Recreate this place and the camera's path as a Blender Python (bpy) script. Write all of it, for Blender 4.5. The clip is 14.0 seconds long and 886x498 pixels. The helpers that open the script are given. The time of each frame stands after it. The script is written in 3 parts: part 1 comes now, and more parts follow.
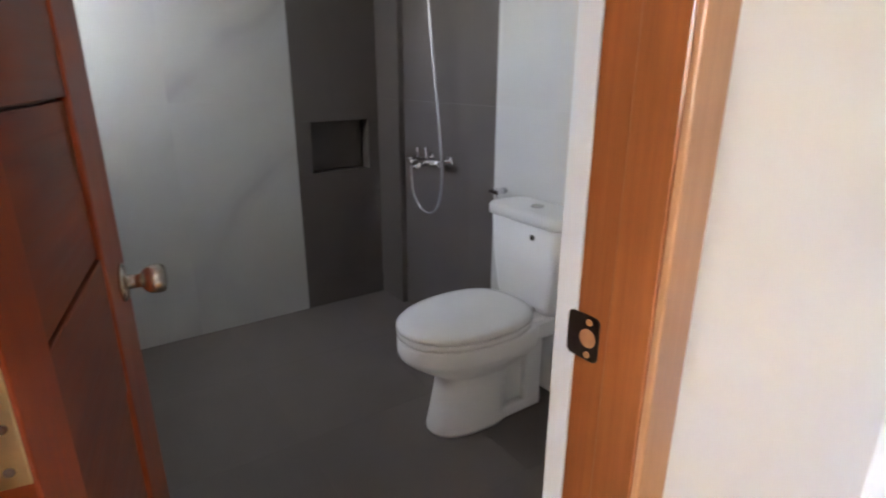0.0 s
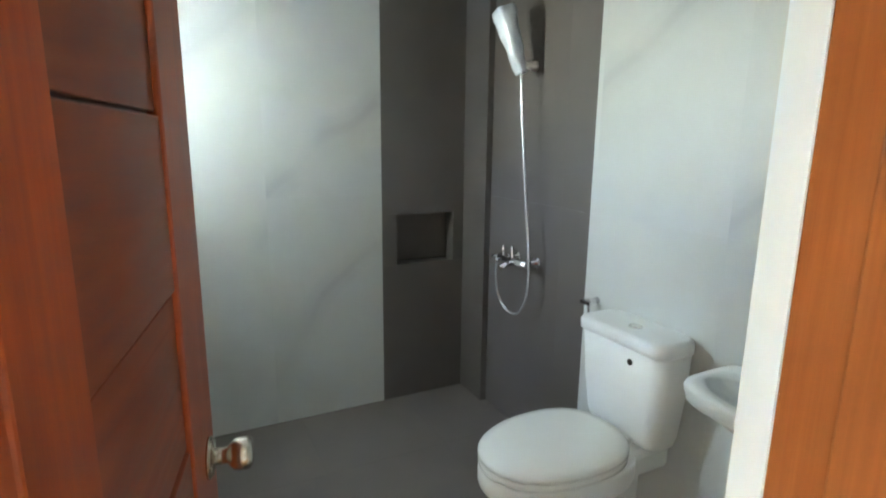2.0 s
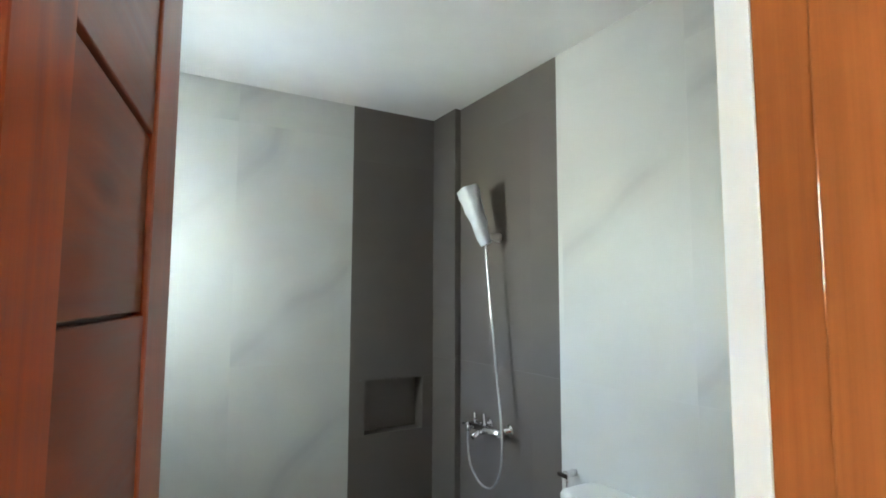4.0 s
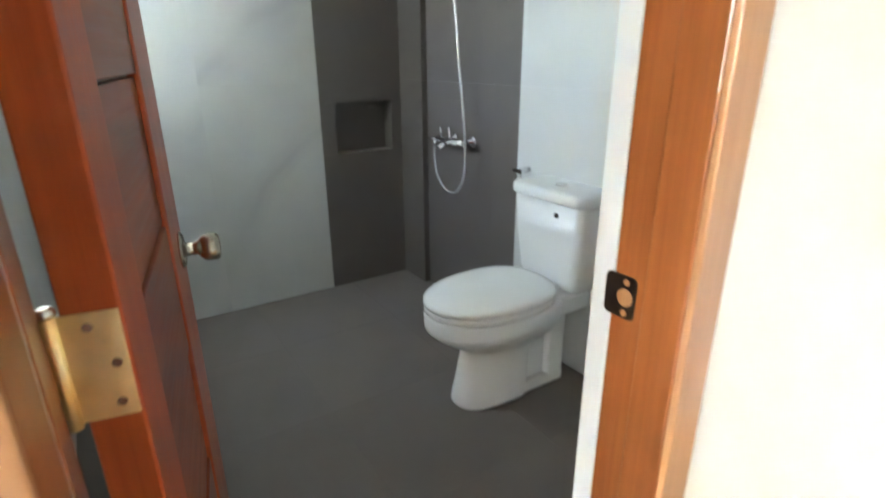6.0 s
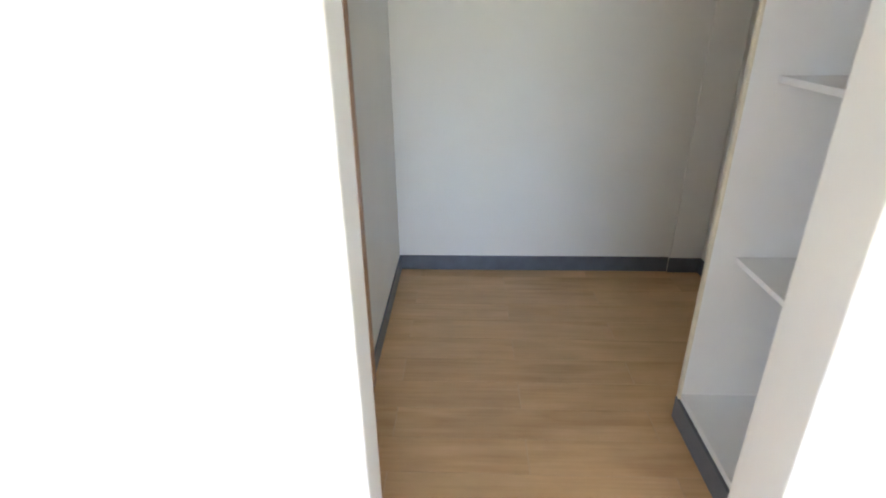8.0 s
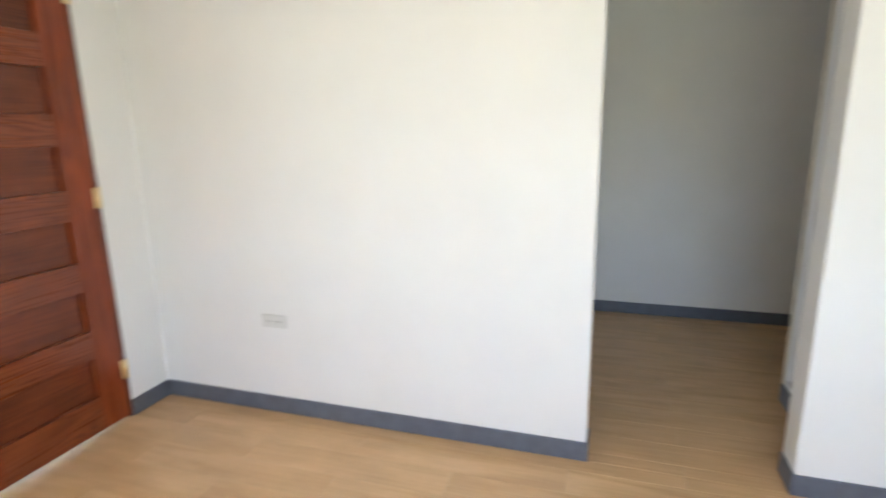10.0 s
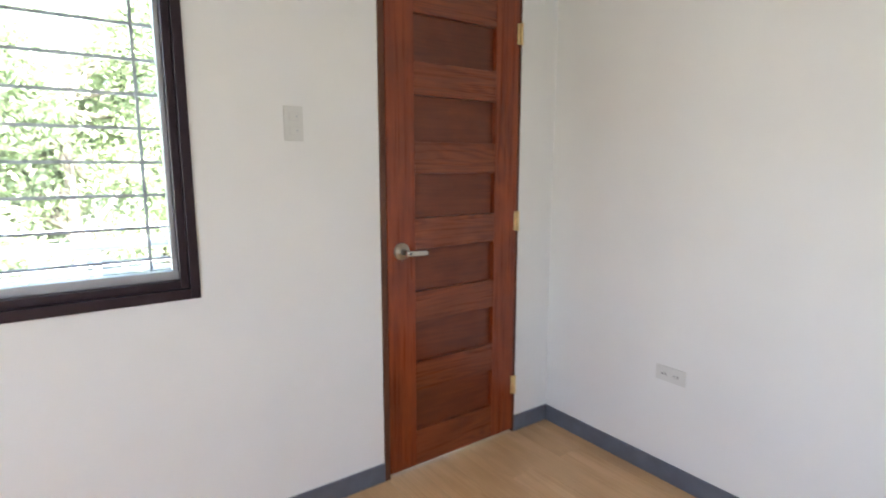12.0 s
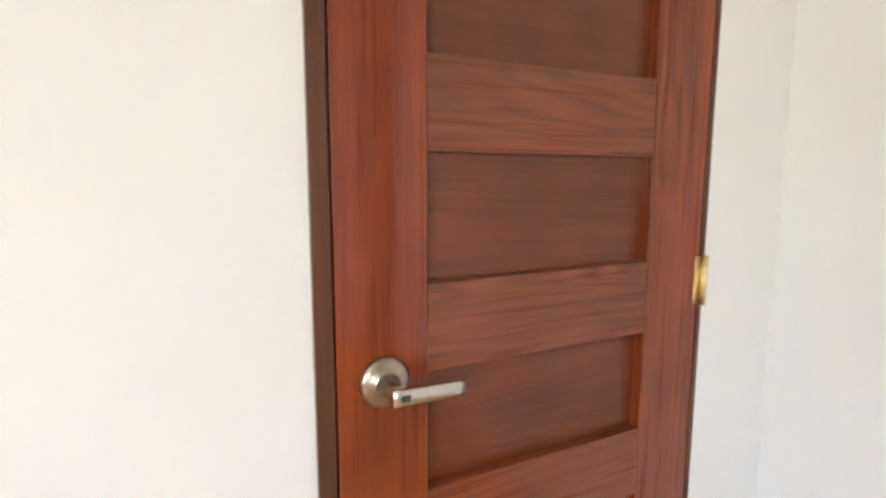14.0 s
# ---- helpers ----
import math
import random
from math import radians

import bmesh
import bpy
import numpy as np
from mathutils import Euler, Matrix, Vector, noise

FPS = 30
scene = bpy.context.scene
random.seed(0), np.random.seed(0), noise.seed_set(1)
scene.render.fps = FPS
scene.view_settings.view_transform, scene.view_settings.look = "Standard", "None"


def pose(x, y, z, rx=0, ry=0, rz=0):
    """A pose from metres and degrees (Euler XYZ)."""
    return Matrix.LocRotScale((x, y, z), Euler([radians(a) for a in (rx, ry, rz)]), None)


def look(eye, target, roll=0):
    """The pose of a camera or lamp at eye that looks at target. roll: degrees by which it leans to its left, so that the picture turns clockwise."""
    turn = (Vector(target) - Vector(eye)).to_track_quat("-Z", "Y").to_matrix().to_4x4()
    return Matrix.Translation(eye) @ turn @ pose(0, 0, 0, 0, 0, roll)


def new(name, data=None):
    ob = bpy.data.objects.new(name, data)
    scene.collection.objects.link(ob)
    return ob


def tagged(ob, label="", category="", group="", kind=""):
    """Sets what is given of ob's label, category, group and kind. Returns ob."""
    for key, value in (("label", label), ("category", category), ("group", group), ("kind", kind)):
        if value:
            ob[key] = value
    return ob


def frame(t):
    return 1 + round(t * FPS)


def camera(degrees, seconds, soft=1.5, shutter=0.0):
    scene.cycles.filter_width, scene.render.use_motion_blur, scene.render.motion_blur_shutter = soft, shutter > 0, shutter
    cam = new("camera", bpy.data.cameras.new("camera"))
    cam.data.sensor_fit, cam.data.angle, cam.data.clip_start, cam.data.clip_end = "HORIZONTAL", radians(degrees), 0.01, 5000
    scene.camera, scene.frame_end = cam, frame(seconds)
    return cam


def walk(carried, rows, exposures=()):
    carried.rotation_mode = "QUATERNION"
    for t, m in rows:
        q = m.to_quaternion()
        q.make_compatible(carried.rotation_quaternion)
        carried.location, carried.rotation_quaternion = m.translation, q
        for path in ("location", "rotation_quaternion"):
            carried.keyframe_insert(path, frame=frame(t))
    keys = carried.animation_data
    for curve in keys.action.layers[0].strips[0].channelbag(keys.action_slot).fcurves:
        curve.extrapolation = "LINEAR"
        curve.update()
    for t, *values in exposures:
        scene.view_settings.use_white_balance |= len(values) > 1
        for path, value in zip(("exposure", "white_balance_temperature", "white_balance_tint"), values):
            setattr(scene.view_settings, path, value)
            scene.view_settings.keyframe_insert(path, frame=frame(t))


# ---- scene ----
cam = camera(79.5, 14.0, 1.8, 0.4)
PATH = [
    (0, (2.283, 0.448, 1.300), (0.721, 1.532, 0.679), 0.1),
    (0.5, (2.270, 0.465, 1.290), (0.562, 1.299, 0.666), 0.3),
    (1, (2.233, 0.461, 1.299), (0.487, 1.221, 0.687), 0.5),
    (1.5, (2.186, 0.470, 1.393), (0.425, 1.249, 0.850), 0.6),
    (2, (2.144, 0.466, 1.460), (0.393, 1.347, 1.061), 0.6),
    (2.5, (2.137, 0.454, 1.535), (0.408, 1.428, 1.287), 0.4),
    (2.7, (2.136, 0.452, 1.548), (0.407, 1.443, 1.370), 0.3),
    (3.75, (2.150, 0.442, 1.52), (0.435, 1.44, 1.70), 0.2),
    (4.8, (2.161, 0.448, 1.403), (0.433, 1.453, 1.462), 0.2),
    (5, (2.162, 0.47, 1.353), (0.423, 1.456, 1.297), 0.3),
    (5.5, (2.214, 0.473, 1.314), (0.498, 1.406, 0.889), -0.1),
    (6, (2.303, 0.387, 1.291), (0.725, 1.412, 0.613), -0.4),
    (6.3, (2.357, 0.31, 1.287), (0.945, 1.5, 0.516), -0.8),
    (6.5, (2.403, 0.229, 1.289), (1.141, 1.558, 0.488), -0.4),
    (6.9, (2.447, 0.031, 1.297), (1.564, 1.611, 0.447), -0.6),
    (7.2, (2.457, -0.195, 1.296), (1.887, 1.523, 0.446), -0.5),
    (7.5, (2.409, -0.395, 1.297), (2.149, 1.394, 0.443), -0.7),
    (7.7, (2.380, -0.515, 1.308), (2.299, 1.293, 0.461), -0.7),
    (9.8, (2.243, -1.987, 1.388), (1.853, -0.083, 0.913), -1.3),
    (10, (2.221, -2.071, 1.373), (1.63, -0.212, 0.932), -1.0),
    (10.3, (2.204, -2.236, 1.344), (1.311, -0.492, 0.945), -0.8),
    (10.5, (2.223, -2.305, 1.307), (1.134, -0.667, 0.947), -0.6),
    (11, (2.172, -2.381, 1.313), (0.792, -0.975, 0.968), -0.3),
    (11.5, (2.083, -2.232, 1.332), (0.576, -0.959, 0.999), -0.1),
    (12, (1.885, -2.04, 1.361), (0.281, -0.886, 1.05), 0.0),
    (12.5, (1.568, -1.919, 1.366), (-0.11, -0.86, 1.113), 0.1),
    (13, (1.258, -1.662, 1.351), (-0.439, -0.626, 1.138), 0.1),
    (13.5, (0.951, -1.409, 1.301), (-0.756, -0.387, 1.093), 0.1),
    (14, (0.68, -1.154, 1.292), (-1.083, -0.248, 1.02), 0.1),
]
EXPOSURES = [
    (0, 6.62, 6900, 22), (0.5, 7.05, 7000, 21), (1, 7.3, 7200, 12), (1.5, 7.3, 7150, 8), (2, 7.22, 6700, 4), (2.7, 7.22, 6600, 4),
    (4.8, 7.27, 6750, 7), (5.5, 7.38, 6750, 8), (6, 7.32, 6650, 7), (6.5, 6.82, 6250, 5), (6.9, 6.42, 6150, 9), (7.2, 6.05, 6150, 10),
    (7.5, 5.52, 6300, 11), (7.7, 5.35, 6350, 11), (9.8, 4.34, 6450, 10), (10.5, 4.44, 6050, 10), (11, 4.15, 6200, 10), (11.5, 3.92, 6250, 13),
    (12, 3.88, 6200, 14), (12.5, 3.4, 6250, 12), (13, 3.36, 6350, 12), (13.5, 4.4, 6400, 12), (14, 4.68, 6400, 13),
]
walk(cam, [(t, look(eye, target, roll)) for t, eye, target, roll in PATH], EXPOSURES)

# ---- world and light ----
world = bpy.data.worlds.new("world")
scene.world = world
world.use_nodes = True
wn = world.node_tree.nodes
sky = wn.new("ShaderNodeTexSky")
sky.sky_type = "NISHITA"
sky.sun_disc = False
sky.sun_elevation, sky.sun_rotation = radians(50), radians(85)
sky.dust_density = 3.0
world.node_tree.links.new(sky.outputs[0], wn["Background"].inputs[0])
wn["Background"].inputs[1].default_value = 0.15

sun = new("sun", bpy.data.lights.new("sun", "SUN"))
sun.data.energy, sun.data.angle, sun.data.color = 5.0, radians(2), (1.0, 0.95, 0.88)
sun.matrix_world = look((7.0, 0.6, 8.3), (0, 0, 0))


def window_lamp(name, m, wide, high, power, colour):
    lamp = new(name, bpy.data.lights.new(name, "AREA"))
    lamp.data.shape, lamp.data.size, lamp.data.size_y = "RECTANGLE", wide, high
    lamp.data.energy, lamp.data.color = power, colour
    lamp.matrix_world = m
    return lamp


window_lamp("bathroom_window_light", look((-0.22, 0.04, 1.75), (0.70, 0.70, 1.40)), 0.16, 0.54, 0.178, (0.90, 1.0, 1.02))
# fill lamp for bedroom and alcove, in an unseen window added for it
window_lamp("added_fill_light", look((2.74, -3.76, 1.5), (2.70, 0, 1.35)), 1.50, 1.1, 0.68, (1.0, 0.985, 0.95))
window_lamp("bedroom_window_light", look((-0.022, -2.57, 1.51), (1, -2.57, 1.45)), 0.50, 1.00, 1.3, (1.0, 0.965, 0.92))


# ---- materials ----
def nodes_of(name):
    m = bpy.data.materials.new(name)
    m.use_nodes = True
    t = m.node_tree
    return m, t, t.nodes["Principled BSDF"]


def add(t, kind, **values):
    n = t.nodes.new(kind)
    for k, v in values.items():
        n.inputs[k].default_value = v
    return n


def ramp(t, fac, stops):
    r = t.nodes.new("ShaderNodeValToRGB")
    while len(r.color_ramp.elements) < len(stops):
        r.color_ramp.elements.new(0.5)
    for e, (p, c) in zip(r.color_ramp.elements, stops):
        e.position, e.color = p, (*c, 1)
    t.links.new(fac, r.inputs[0])
    return r


def coords(t, scale=(1, 1, 1), shuffle=0.0):
    """Object coordinates, scaled, and moved by each object's own random number."""
    c = t.nodes.new("ShaderNodeTexCoord")
    mp = add(t, "ShaderNodeMapping", Scale=scale)
    t.links.new(c.outputs["Object"], mp.inputs[0])
    if not shuffle:
        return mp.outputs[0]
    info = t.nodes.new("ShaderNodeObjectInfo")
    mul = t.nodes.new("ShaderNodeVectorMath")
    mul.operation = "MULTIPLY_ADD"
    t.links.new(info.outputs["Random"], mul.inputs[0])
    mul.inputs[1].default_value = (shuffle, shuffle * 0.7, shuffle * 1.3)
    t.links.new(mp.outputs[0], mul.inputs[2])
    return mul.outputs[0]


def bump(t, b, height, strength, distance):
    n = add(t, "ShaderNodeBump", Strength=strength, Distance=distance)
    t.links.new(height, n.inputs["Height"])
    t.links.new(n.outputs[0], b.inputs["Normal"])


def plain(name, colour, rough=0.5, metal=0.0, mottle=0.06, scale=6.0, grain=0.0, grain_scale=300.0, coat=0.0):
    """A painted, glazed or metal surface with slight mottling and fine relief."""
    m, t, b = nodes_of(name)
    v = coords(t)
    n = add(t, "ShaderNodeTexNoise", Scale=scale, Detail=6.0)
    t.links.new(v, n.inputs["Vector"])
    lo = tuple(c * (1 - mottle) for c in colour)
    hi = tuple(min(1, c * (1 + mottle)) for c in colour)
    r = ramp(t, n.outputs[0], [(0.3, lo), (0.7, hi)])
    t.links.new(r.outputs[0], b.inputs["Base Color"])
    b.inputs["Roughness"].default_value, b.inputs["Metallic"].default_value = rough, metal
    b.inputs["Coat Weight"].default_value = coat
    if grain:
        g = add(t, "ShaderNodeTexNoise", Scale=grain_scale, Detail=3.0)
        t.links.new(v, g.inputs["Vector"])
        bump(t, b, g.outputs[0], grain, 0.002)
    return m


def maths(t, kind, a, b=None, c=None):
    n = t.nodes.new("ShaderNodeMath")
    n.operation = kind
    for k, v in enumerate((a, b, c)):
        if isinstance(v, (int, float)):
            n.inputs[k].default_value = v
        elif v is not None:
            t.links.new(v, n.inputs[k])
    return n.outputs[0]


def wood(name, dark, light, axis, rough=0.3, rings=7.0, shuffle=9.0, across=5.0, coat=0.0, stain=0.35, lift=0.12, knots=0.0, bands=0.45):
    """Boards with flat-sawn grain along one axis (0, 1, 2), fine fibres, knots and blotches of stain."""
    m, t, b = nodes_of(name)
    s = [across] * 3
    s[axis] = 0.75
    v = coords(t, s, shuffle)
    big = add(t, "ShaderNodeTexNoise", Scale=1.0, Detail=2.0, Roughness=0.45, Distortion=0.4)
    t.links.new(v, big.inputs["Vector"])
    phase = maths(t, "MULTIPLY", big.outputs[0], rings * 2)
    ks = [4.6] * 3
    ks[axis] = 1.5
    kv = coords(t, ks, shuffle)
    cell = add(t, "ShaderNodeTexVoronoi", Scale=1.0, Randomness=1.0)
    t.links.new(kv, cell.inputs["Vector"])
    near = t.nodes.new("ShaderNodeMapRange")
    near.interpolation_type = "SMOOTHERSTEP"
    t.links.new(cell.outputs["Distance"], near.inputs[0])
    near.inputs["From Min"].default_value, near.inputs["From Max"].default_value = 0.0, 0.30
    near.inputs["To Min"].default_value, near.inputs["To Max"].default_value = 3.0 * knots, 0.0
    ring = maths(t, "PINGPONG", maths(t, "ADD", phase, near.outputs[0]), 1.0)
    where = add(t, "ShaderNodeTexNoise", Scale=3.2, Detail=2.0)
    t.links.new(coords(t, (1, 1, 1), shuffle + 1.7), where.inputs["Vector"])
    some = ramp(t, where.outputs[0], [(0.40, (0.25,) * 3), (0.62, (1, 1, 1))])
    f = [120.0] * 3
    f[axis] = 3.0
    fine = add(t, "ShaderNodeTexNoise", Scale=1.0, Detail=5.0, Roughness=0.6)
    t.links.new(coords(t, f, shuffle), fine.inputs["Vector"])
    grain = maths(t, "MULTIPLY_ADD", maths(t, "MULTIPLY", maths(t, "SUBTRACT", ring, 0.5), some.outputs[0]), bands, maths(t, "MULTIPLY_ADD", fine.outputs[0], 0.74, 0.13))
    mid = tuple(0.45 * a + 0.55 * c for a, c in zip(dark, light))
    r = ramp(t, grain, [(0.22, dark), (0.46, mid), (0.68, light), (0.9, mid)])
    blot = add(t, "ShaderNodeTexNoise", Scale=4.0, Detail=6.0, Roughness=0.6)
    bs = [1.6] * 3
    bs[axis] = 0.8
    t.links.new(coords(t, bs, shuffle), blot.inputs["Vector"])
    br = ramp(t, blot.outputs[0], [(0.34, (1 - stain,) * 3), (0.62, (1, 1, 1))])
    colour = r.outputs[0]
    dots = ramp(t, cell.outputs["Distance"], [(0.02, (1 - 0.65 * knots,) * 3), (0.055, (1 - 0.4 * knots,) * 3), (0.085, (1, 1, 1))])
    for layer in (br, dots):
        mx = t.nodes.new("ShaderNodeMix")
        mx.data_type, mx.blend_type = "RGBA", "MULTIPLY"
        mx.inputs["Factor"].default_value = 1.0
        t.links.new(colour, mx.inputs["A"])
        t.links.new(layer.outputs[0], mx.inputs["B"])
        colour = mx.outputs["Result"]
    t.links.new(colour, b.inputs["Base Color"])
    rr = t.nodes.new("ShaderNodeMapRange")
    t.links.new(fine.outputs[0], rr.inputs[0])
    rr.inputs["To Min"].default_value, rr.inputs["To Max"].default_value = rough * 0.75, rough * 1.3
    t.links.new(rr.outputs[0], b.inputs["Roughness"])
    b.inputs["Coat Weight"].default_value = coat
    b.inputs["Coat Roughness"].default_value = 0.06
    if coat:
        b.inputs["Specular IOR Level"].default_value = 0.2
    bump(t, b, grain, lift, 0.002)
    return m


def stone_tile(name, base, dark, vein, rough, veins=0.5, shuffle=7.0):
    """Glazed tile: cloudy body, thin wandering veins, faint waviness of the glaze."""
    m, t, b = nodes_of(name)
    v = coords(t, (1, 1, 1), shuffle)
    cloud = add(t, "ShaderNodeTexNoise", Scale=2.2, Detail=7.0, Distortion=0.6)
    t.links.new(v, cloud.inputs["Vector"])
    r = ramp(t, cloud.outputs[0], [(0.3, dark), (0.65, base)])
    slant = add(t, "ShaderNodeMapping", Scale=(-1.0, -1.0, 1.0))
    t.links.new(v, slant.inputs[0])
    line = add(t, "ShaderNodeTexWave", Scale=0.55, Distortion=4.5, Detail=3.0)
    line.inputs["Detail Scale"].default_value, line.inputs["Detail Roughness"].default_value = 0.9, 0.55
    line.bands_direction = "DIAGONAL"
    t.links.new(slant.outputs[0], line.inputs["Vector"])
    lr = ramp(t, line.outputs["Fac"], [(0.86, (0, 0, 0)), (0.985, (veins * 0.55,) * 3), (1.0, (veins,) * 3)])
    patch = add(t, "ShaderNodeTexNoise", Scale=1.7, Detail=1.0)
    t.links.new(v, patch.inputs["Vector"])
    pr = ramp(t, patch.outputs[0], [(0.44, (0, 0, 0)), (0.60, (1, 1, 1))])
    pm = t.nodes.new("ShaderNodeMath")
    pm.operation = "MULTIPLY"
    t.links.new(lr.outputs[0], pm.inputs[0])
    t.links.new(pr.outputs[0], pm.inputs[1])
    mx = t.nodes.new("ShaderNodeMix")
    mx.data_type = "RGBA"
    t.links.new(pm.outputs[0], mx.inputs["Factor"])
    t.links.new(r.outputs[0], mx.inputs["A"])
    mx.inputs["B"].default_value = (*vein, 1)
    t.links.new(mx.outputs["Result"], b.inputs["Base Color"])
    b.inputs["Roughness"].default_value = rough
    g = add(t, "ShaderNodeTexNoise", Scale=40.0, Detail=4.0)
    t.links.new(v, g.inputs["Vector"])
    bump(t, b, g.outputs[0], 0.05, 0.001)
    return m


def glass(name, tint, rough):
    m, t, b = nodes_of(name)
    b.inputs["Base Color"].default_value = (*tint, 1)
    b.inputs["Roughness"].default_value = rough
    b.inputs["Transmission Weight"].default_value = 1.0
    b.inputs["IOR"].default_value = 1.45
    return m


def leafy(name, dark, light):
    """Leaves that differ one from another and let some light through."""
    m, t, b = nodes_of(name)
    g = t.nodes.new("ShaderNodeNewGeometry")
    r = ramp(t, g.outputs["Random Per Island"], [(0.0, dark), (1.0, light)])
    t.links.new(r.outputs[0], b.inputs["Base Color"])
    b.inputs["Roughness"].default_value = 0.45
    through_leaf = t.nodes.new("ShaderNodeBsdfTranslucent")
    t.links.new(r.outputs[0], through_leaf.inputs["Color"])
    both = t.nodes.new("ShaderNodeAddShader")
    t.links.new(b.outputs[0], both.inputs[0])
    t.links.new(through_leaf.outputs[0], both.inputs[1])
    t.links.new(both.outputs[0], t.nodes["Material Output"].inputs["Surface"])
    return m


PAINT = plain("white_wall_paint", (0.80, 0.80, 0.785), 0.55, mottle=0.02, scale=3.0, grain=0.10, grain_scale=140)
CEILING = plain("white_ceiling_paint", (0.82, 0.82, 0.81), 0.7, mottle=0.02, grain=0.1, grain_scale=120)
SKIRTING = plain("blue_grey_skirting_paint", (0.115, 0.13, 0.165), 0.35, mottle=0.12, scale=14, grain=0.1, grain_scale=90)
# white trim paint with the blue cast of daylight put into its colour
TRIM_WHITE = plain("daylight_tinted_trim_white", (0.70, 0.78, 0.85), 0.4, mottle=0.03, scale=9)
LAMINATE = plain("white_laminate", (0.85, 0.86, 0.88), 0.3, mottle=0.02)
RAW_EDGE = plain("cream_edge_band", (0.72, 0.67, 0.56), 0.5, mottle=0.1, scale=30)
GROUT_LIGHT = plain("pale_grout", (0.62, 0.62, 0.60), 0.8, mottle=0.08, scale=30)
GROUT_DARK = plain("dark_grout", (0.115, 0.104, 0.096), 0.7, mottle=0.08, scale=30)
GROUT_WOOD = plain("beige_grout", (0.60, 0.43, 0.26), 0.8, mottle=0.08, scale=30)
MARBLE = stone_tile("white_marble_tile", (0.60, 0.61, 0.59), (0.555, 0.565, 0.545), (0.42, 0.43, 0.44), 0.40, 0.55)
TAUPE = stone_tile("taupe_stone_tile", (0.123, 0.107, 0.097), (0.108, 0.094, 0.085), (0.14, 0.13, 0.12), 0.36, 0.2)
FLOOR_TILE = stone_tile("taupe_floor_tile", (0.155, 0.135, 0.121), (0.136, 0.118, 0.106), (0.14, 0.13, 0.12), 0.45, 0.15)
PLANK = wood("oak_look_plank_tile", (0.545, 0.32, 0.150), (0.69, 0.447, 0.232), 0, 0.33, 4.0, 30.0, 6.0, 0.0, 0.14, 0.02, 0.0, 0.40)
DOOR_V = wood("red_brown_stained_pine_upright", (0.142, 0.021, 0.006), (0.285, 0.052, 0.011), 2, 0.28, 5.0, 9.0, 8.0, 0.6, 0.34, 0.08, 1.0, 0.35)
DOOR_H = wood("red_brown_stained_pine_level", (0.132, 0.028, 0.010), (0.242, 0.055, 0.017), 1, 0.28, 15.0, 9.0, 9.0, 0.6, 0.22, 0.08, 0.9, 0.46)
DOOR_PANEL = wood("red_brown_stained_pine_panel", (0.122, 0.026, 0.009), (0.192, 0.042, 0.014), 1, 0.30, 11.0, 9.0, 7.0, 0.5, 0.38, 0.08, 1.0, 0.35)
# uprights brightened for the alcove light on them, level boards slightly darkened
BATH_V = wood("red_stained_door_upright_lit", (0.33, 0.058, 0.017), (0.50, 0.108, 0.030), 2, 0.36, 5.0, 9.0, 7.0, 0.35, 0.25, 0.08, 0.8, 0.30)
BATH_H = wood("red_stained_door_level", (0.205, 0.046, 0.019), (0.32, 0.080, 0.031), 0, 0.36, 8.0, 9.0, 7.0, 0.35, 0.25, 0.08, 0.7, 0.40)
JAMB = wood("orange_stained_jamb", (0.245, 0.074, 0.022), (0.36, 0.120, 0.038), 2, 0.32, 3.0, 9.0, 7.0, 0.3, 0.22, 0.05, 0.5, 0.22)
# jamb wood lightened: the highlight along the front edge is in this colour
JAMB_EDGE = wood("beige_highlit_jamb_edge", (0.37, 0.18, 0.085), (0.48, 0.26, 0.135), 2, 0.35, 3.0, 9.0, 6.0, 0.2, 0.15, 0.06, 0.0, 0.25)
DARK_JAMB = wood("dark_stained_jamb", (0.078, 0.027, 0.015), (0.138, 0.052, 0.028), 2, 0.4, 4.0, 9.0, 6.0, 0.2)
BRASS = plain("brushed_brass", (0.82, 0.67, 0.37), 0.36, 1.0, 0.12, 25)
CHROME = plain("chrome", (0.80, 0.80, 0.82), 0.09, 1.0, 0.02)
SATIN = plain("satin_nickel", (0.55, 0.51, 0.44), 0.24, 1.0, 0.10, 40)
ANTIQUE = plain("antique_nickel", (0.36, 0.32, 0.255), 0.28, 1.0, 0.2, 40)
BRONZE = plain("dark_bronze_plate", (0.045, 0.035, 0.030), 0.38, 0.8, 0.2, 40)
CERAMIC = plain("white_glazed_ceramic", (0.78, 0.80, 0.80), 0.34, 0.0, 0.01)
SEAT = plain("white_seat_plastic", (0.80, 0.81, 0.80), 0.2, 0.0, 0.01)
PLASTIC = plain("white_switch_plastic", (0.67, 0.67, 0.64), 0.35, 0.0, 0.02)
SLOT = plain("dark_slot", (0.05, 0.05, 0.05), 0.6)
FRAME = plain("dark_brown_aluminium", (0.026, 0.014, 0.020), 0.33, 0.3, 0.15, 20)
TRACK = plain("grey_aluminium_track", (0.45, 0.47, 0.50), 0.35, 0.8, 0.08)
# grey iron lightened: veiling glare at the window is in its colour
IRON = plain("glare_paled_grey_iron", (0.40, 0.43, 0.45), 0.45, 0.3, 0.1, 40)
RAILING = plain("pale_grey_steel_paint", (0.50, 0.53, 0.56), 0.4, 0.2, 0.08, 30)
HOSE = plain("pale_braided_hose", (0.66, 0.66, 0.67), 0.25, 0.6, 0.05, 60)
GLASS = glass("window_glass", (0.97, 0.99, 0.98), 0.0)
